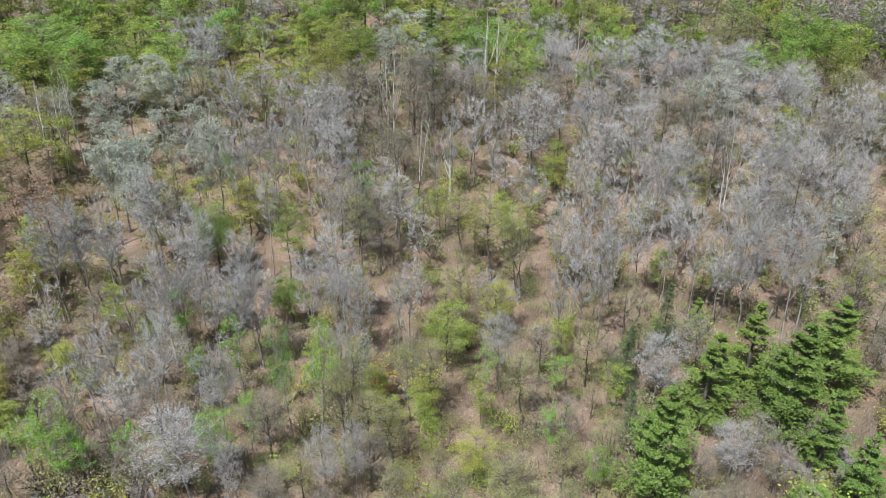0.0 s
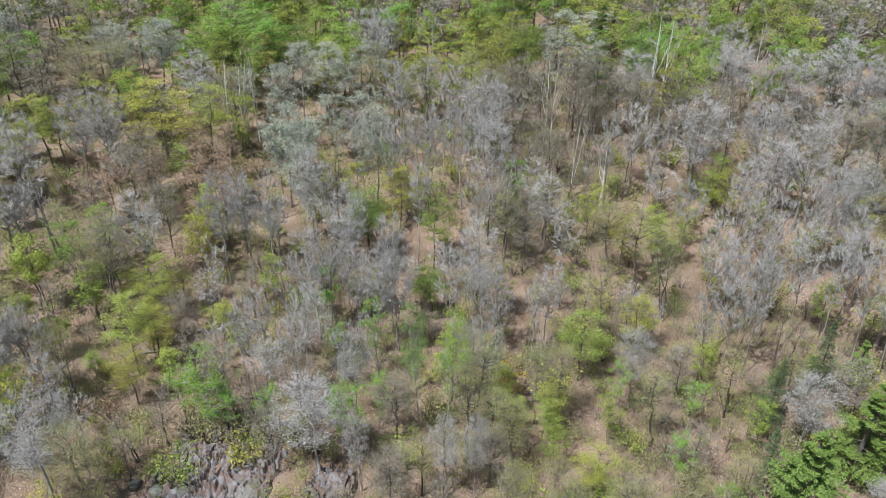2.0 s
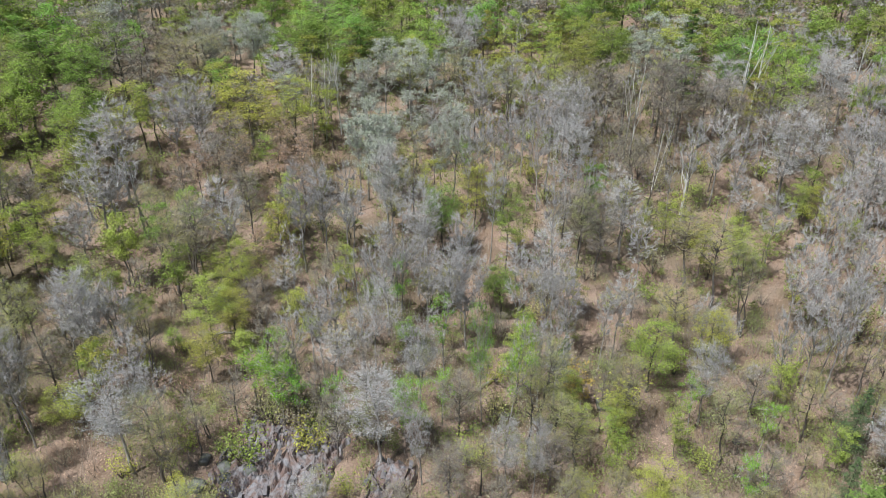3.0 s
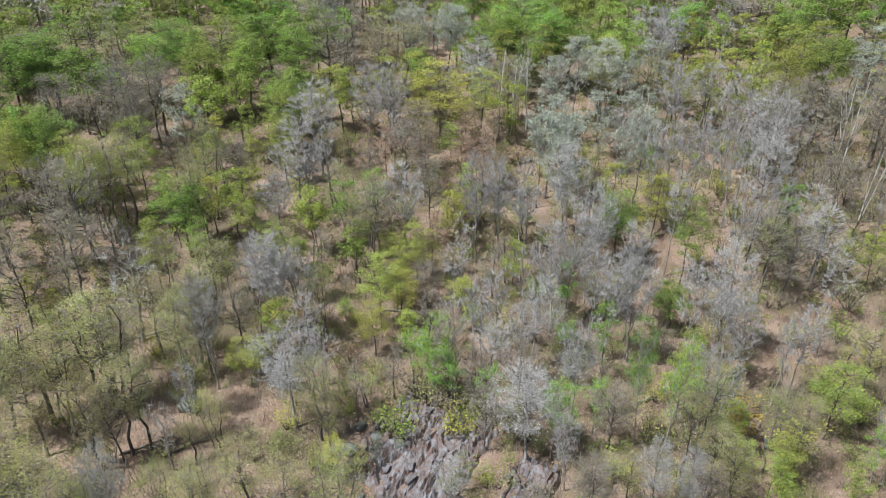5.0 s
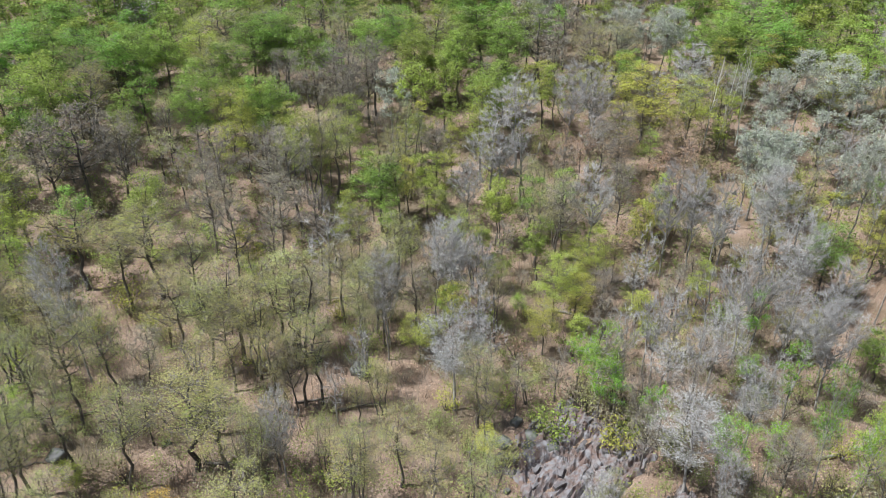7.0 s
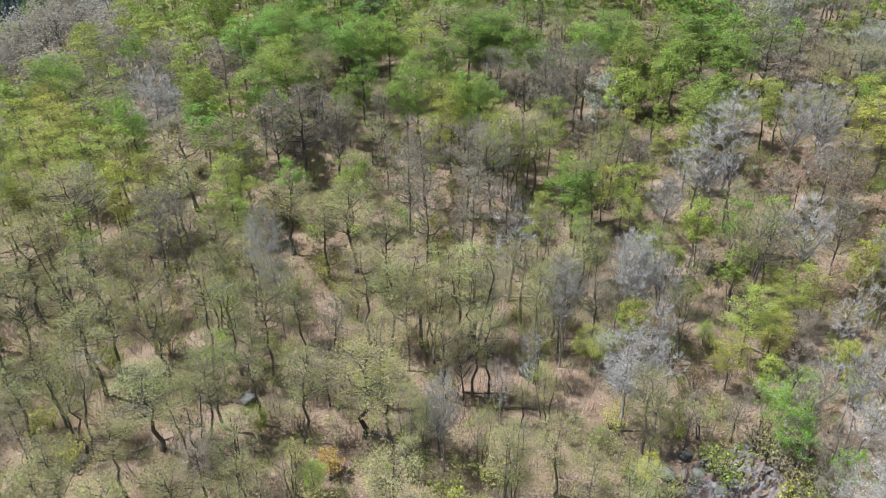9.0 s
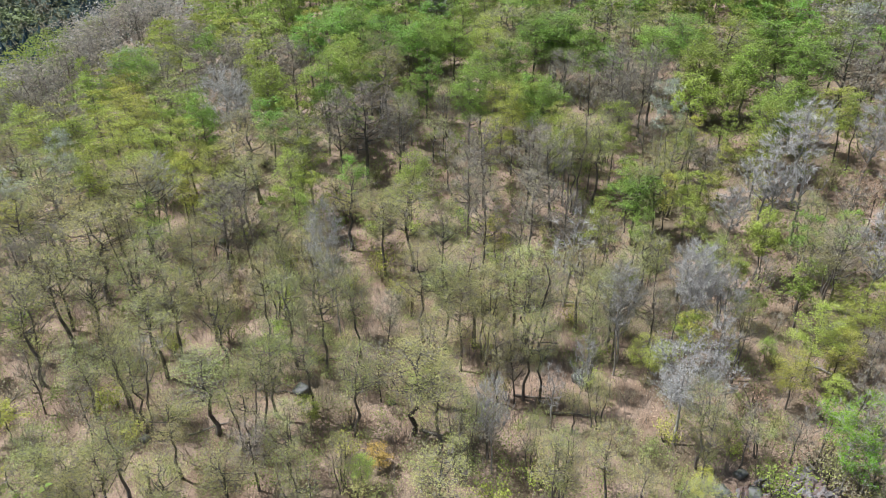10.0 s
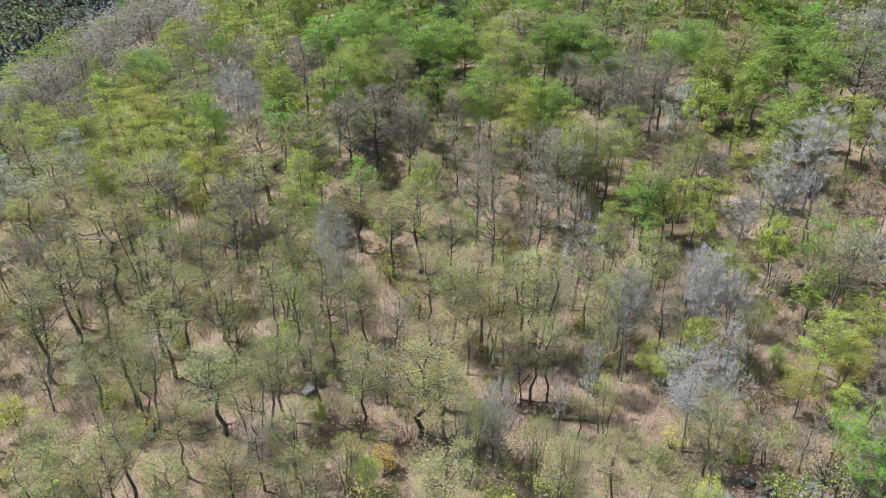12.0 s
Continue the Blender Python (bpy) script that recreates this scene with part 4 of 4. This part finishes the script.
def hilltop_trees():
    """Place, height, crown radius and kind of each tree of the hilltop woods, and of those behind the camera."""
    g = np.random.default_rng(31)
    rows = []
    for gx in np.arange(-240, 240, 5.9):
        for gy in np.arange(-240, 240, 5.9):
            x, y = gx + g.uniform(-2.6, 2.6), gy + g.uniform(-2.6, 2.6)
            pick, h, w = g.random(), g.uniform(11, 16), g.uniform(3.0, 4.6)
            r, turn = math.hypot(x, y), math.degrees(math.atan2(-x, y))
            seen = -37 < turn < 112
            if not (146 if seen else 30) < r < (240 if seen else 100) or (not seen and g.random() < 0.4):
                continue
            if (np.hypot(SPOTS[:, 0] - x, SPOTS[:, 1] - y) - SIZES).min() < 0.8:
                continue
            green = 0.35 if turn > 92 else 0.74 if turn > 25 else 0.58 if turn > -5 else 0.36
            kind = "maple" if pick < green * 0.55 else "lime" if pick < green else "brown"
            rows.append((x, y, h, w, kind, (1200 if r < 166 else 560 if r < 195 or turn > 90 else 200) if seen else 50))
    return rows


HILLTOP = hilltop_trees()


def woods(kind):
    """Crowns of one kind: uneven domes, thinned by distance."""
    def build(v, f, g):
        spray, at = SPRAYS[kind], []
        for x, y, h, w, k, count in HILLTOP:
            if k != kind:
                continue
            c = spray[g.integers(0, len(spray), count)]
            e = g.uniform(0, 6.3)
            turned = np.stack([c[:, 0] * math.cos(e) - c[:, 1] * math.sin(e), c[:, 0] * math.sin(e) + c[:, 1] * math.cos(e), c[:, 2]], 1)
            at.append(turned * (w / WIDE, w / WIDE, h / TALL) + (x, y, float(ground(x, y))))
        blades(np.concatenate(at), 0.21, g, v, f, 0.3)
    return build


def trunks(v, f, g):
    for x, y, h, w, k, count in HILLTOP:
        z = float(ground(x, y))
        tube([(x, y, z - 0.2), (x + g.normal() * 0.4, y + g.normal() * 0.4, z + h * 0.75)], [0.2, 0.06], 4, v, f)


stuff("woods_trunks", M["bark_dark"], trunks, "dark trunks of the hilltop woods", "woods", 30)
stuff("green_woods", M["woods_green"], woods("maple"), "far hilltop woods in fresh green leaf", "woods", 31)
stuff("yellow_woods", M["woods_lime"], woods("lime"), "far hilltop woods in yellow-green leaf", "woods", 31)
stuff("brown_woods", M["woods_brown"], woods("brown"), "far hilltop woods still brown and bare", "woods", 31)


def valley(keep, cone):
    def build(v, f, g):
        for k in range(11000):
            r, w = math.sqrt(g.uniform(330 ** 2, 1500 ** 2)), math.radians(g.uniform(90, 112))
            x, y = -r * math.sin(w), r * math.cos(w)
            patch = math.sin(x * 0.013 + 1.5) + math.sin(y * 0.017 + x * 0.006) + g.normal() * 0.5
            h = g.uniform(9, 17)
            if keep(patch):
                continue
            z, s = float(ground(x, y)), len(v)
            if cone:
                for i, (lo, hi, wd) in enumerate(((0.05, 0.72, 0.38), (0.42, 1.0, 0.25))):
                    q = len(v)
                    for j in range(6):
                        e = 2 * math.pi * j / 6 + g.uniform(-0.3, 0.3)
                        v.append((x + math.cos(e) * h * wd * g.uniform(0.7, 1.2), y + math.sin(e) * h * wd * g.uniform(0.7, 1.2), z + h * lo))
                    v.append((x, y, z + h * hi))
                    f.extend((q + j, q + (j + 1) % 6, q + 6) for j in range(6))
            else:
                c = g.normal(size=(14, 3))
                c *= (1 / np.linalg.norm(c, axis=1))[:, None] * (h * 0.28, h * 0.28, h * 0.3)
                blades(c + (x, y, z + h * 0.6), 1.5, g, v, f, 0.2)
    return build


stuff("valley_conifers", M["far_conifer"], valley(lambda p: p > 0.15, True), "dark conifer forest, tinted by bluish haze, on the slope across the valley", "woods", 41)
stuff("valley_broadleaves", M["far_leaf"], valley(lambda p: p <= 0.15, False), "pale broadleaf trees across the valley", "woods", 42)


# ---- rocks, boulders and fallen wood ----
def slab_mesh(g, sx, sy, sz):
    """A broken, bevelled block with uneven faces."""
    bm = bmesh.new()
    bmesh.ops.create_cube(bm, size=1)
    bmesh.ops.scale(bm, vec=(sx, sy, sz), verts=bm.verts)
    bmesh.ops.subdivide_edges(bm, edges=bm.edges, cuts=2, use_grid_fill=True)
    off = Vector(g.uniform(0, 50, 3))
    for q in bm.verts:
        q.co += noise.noise_vector(q.co * 0.9 / max(0.4, sz) * 0.5 + off) * min(sx, sy, sz) * 0.45
        q.co *= 1 - 0.12 * (q.co.length / (0.5 * math.sqrt(sx * sx + sy * sy + sz * sz))) ** 2
    me = bpy.data.meshes.new("slab")
    bm.to_mesh(me)
    bm.free()
    return me


def outcrop(x, y, wide, deep, count, strike, seed, label):
    """A bare rock bank: an uneven face with clefts along the strike, and loose fins of the same rock on it."""
    g = np.random.default_rng(seed)
    root = new("rock_outcrop")
    base = float(ground(x, y))
    root.matrix_basis = pose(x, y, base)
    c, s = math.cos(radians(strike)), math.sin(radians(strike))
    n = 84
    v, off = [], g.uniform(0, 40, 2)
    for i in range(n):
        for j in range(n):
            u, w = (i / (n - 1) * 2 - 1) * wide, (j / (n - 1) * 2 - 1) * deep
            lx, ly = u * c - w * s, u * s + w * c
            edge = max(abs(u) / wide, abs(w) / deep) + 0.22 * noise.noise((u * 0.6, w * 0.6, seed))
            bend = w + 0.5 * noise.noise((u * 0.5, w * 0.5, seed + 9))
            step = noise.noise((u * 0.3 + off[0], bend * 0.8 + off[1], seed)) * 0.6 + noise.noise((u * 0.9, bend * 1.9, seed + 1)) * 0.28
            cleft = -0.55 * max(0.0, 0.1 - abs(noise.noise((u * 0.25, bend * 0.9 + 7, seed + 3)))) / 0.1
            fine = noise.noise((u * 2.3, bend * 3.4, seed + 5)) * 0.15 + noise.noise((u * 5.1, bend * 6.3, seed + 6)) * 0.08
            v.append((lx, ly, float(ground(x + lx, y + ly)) - base + 0.6 + step + cleft + fine - 2.4 * max(0.0, edge - 0.7) / 0.3))
    f = [(i * n + j, i * n + n + j, i * n + n + j + 1, i * n + j + 1) for i in range(n - 1) for j in range(n - 1)]
    link("face", v, f, M["rock_face"], root)
    for k in range(count):
        me = slab_mesh(g, g.uniform(0.5, 1.5), g.uniform(0.2, 0.45), g.uniform(0.35, 0.7))
        me.materials.append(M["rock"])
        ob = new("slab", me)
        ob.parent = root
        u, w = g.uniform(-0.8, 0.8) * wide, g.uniform(-0.8, 0.8) * deep
        lx, ly = u * c - w * s, u * s + w * c
        ob.matrix_basis = pose(lx, ly, float(ground(x + lx, y + ly)) - base + g.uniform(0.55, 0.9), g.normal() * 8 + 20, g.normal() * 8, strike + g.normal() * 9)
    return tagged(root, label, "rock", "rock outcrops")


outcrop(-28.6, 37.6, 7.2, 6.6, 16, 100, 60, "broken pinkish-grey rock bank with dark clefts")
outcrop(33.0, 47.9, 6, 4.5, 8, 100, 61, "pale grey rock ledge below pine trees")
outcrop(32.0, 57.0, 2.4, 1.8, 4, 100, 62, "pale grey rock face among brush")
outcrop(-18.7, 39.2, 3.5, 2.5, 5, 100, 63, "grey rock ledge under saplings")


def boulder(x, y, size, seed):
    g = np.random.default_rng(seed)
    me = slab_mesh(g, size * 1.25, size, size * 0.8)
    me.materials.append(M["stone"])
    me.shade_smooth()
    ob = new("boulder", me)
    ob.matrix_basis = pose(x, y, float(ground(x, y)) + size * 0.15, 0, 0, g.uniform(0, 360))
    return tagged(ob, "grey weathered boulder half sunk in leaf litter", "boulder", "boulders")


def fallen_log(x, y, length, bearing, thick, seed, pale=False):
    g = np.random.default_rng(seed)
    root = new("fallen_log")
    c, s = math.cos(radians(bearing)), math.sin(radians(bearing))
    mat = M["bark_dead"] if pale else M["bark_dark"]
    v, f, pts = [], [], []
    for k in range(6):
        u = (k / 5 - 0.5) * length
        px, py = x + c * u + g.normal() * 0.08, y + s * u + g.normal() * 0.08
        pts.append(np.array([px - x, py - y, float(ground(px, py)) - float(ground(x, y)) + thick * (0.9 + 0.4 * g.random())]))
    tube(pts, [thick * (1 - 0.13 * k) for k in range(6)], 7, v, f)
    f.append(tuple(range(7)))
    for k in range(5):
        p = pts[2 + k % 4]
        q = p + g.normal(size=3) * (0.7, 0.7, 0.3) + (c * 0.5, s * 0.5, 0.5)
        bv, bf = [], []
        tube([p, (p + q) / 2 + g.normal(size=3) * 0.1, q], [thick * 0.3, thick * 0.2, 0.01], 4, bv, bf)
        link("stub_branch", bv, bf, mat, root, True)
    link("trunk", v, f, mat, root, True)
    root.matrix_basis = pose(x, y, float(ground(x, y)))
    return tagged(root, "bleached fallen tree lying on leaf litter" if pale else "dark fallen log lying on leaf litter", "log", "fallen logs")


boulder(-50.3, 29.5, 1.6, 80)
boulder(-57.8, 2.2, 1.2, 81)
boulder(-49.8, 29.1, 1, 82)
boulder(-3.8, 56.4, 0.9, 83)
boulder(-54.5, -12.2, 0.8, 84)
boulder(-31.7, 35.3, 1.3, 85)
boulder(-30.7, 36.9, 1.1, 86)
boulder(-34.0, 34.0, 1.4, 89)
boulder(-33.0, 36.4, 1.1, 90)
boulder(-35.3, 36.8, 0.9, 91)
boulder(15.9, 92.1, 1.2, 87)
boulder(31.9, 56.0, 1.3, 88)
fallen_log(22.4, 43.0, 3.8, 11, 0.12, 120, True)
fallen_log(1.4, 74.2, 5.0, -52, 0.16, 121, True)
fallen_log(-66.8, 25.3, 2.9, 107, 0.15, 122)
fallen_log(-65.3, 24.9, 2.0, 94, 0.16, 123)
fallen_log(-58.2, -0.3, 3.4, 70, 0.14, 124)
fallen_log(-49.5, 24.1, 4.1, 61, 0.14, 125)
fallen_log(-48.1, 13.3, 2.3, 51, 0.2, 126)
fallen_log(-14.2, 48.7, 1.7, 55, 0.1, 127, True)
fallen_log(29.7, 55.8, 3.5, 43, 0.1, 128, True)
fallen_log(27.0, 69.4, 5.1, 54, 0.11, 129, True)
fallen_log(-31.4, 42.5, 3.8, 29, 0.14, 130)
fallen_log(-30.1, 48.7, 2.2, 64, 0.15, 131)
fallen_log(30.7, 52.5, 5.2, 49, 0.1, 132, True)
for k, (x, y, r) in enumerate(wedge(38, 95, 15, rng)):
    if k % 2:
        fallen_log(x, y, rng.uniform(2.5, 6.5), rng.uniform(0, 180), rng.uniform(0.09, 0.19), 300 + k, k % 4 == 1)
    elif k % 3 == 0:
        boulder(x, y, rng.uniform(0.4, 0.95), 500 + k)
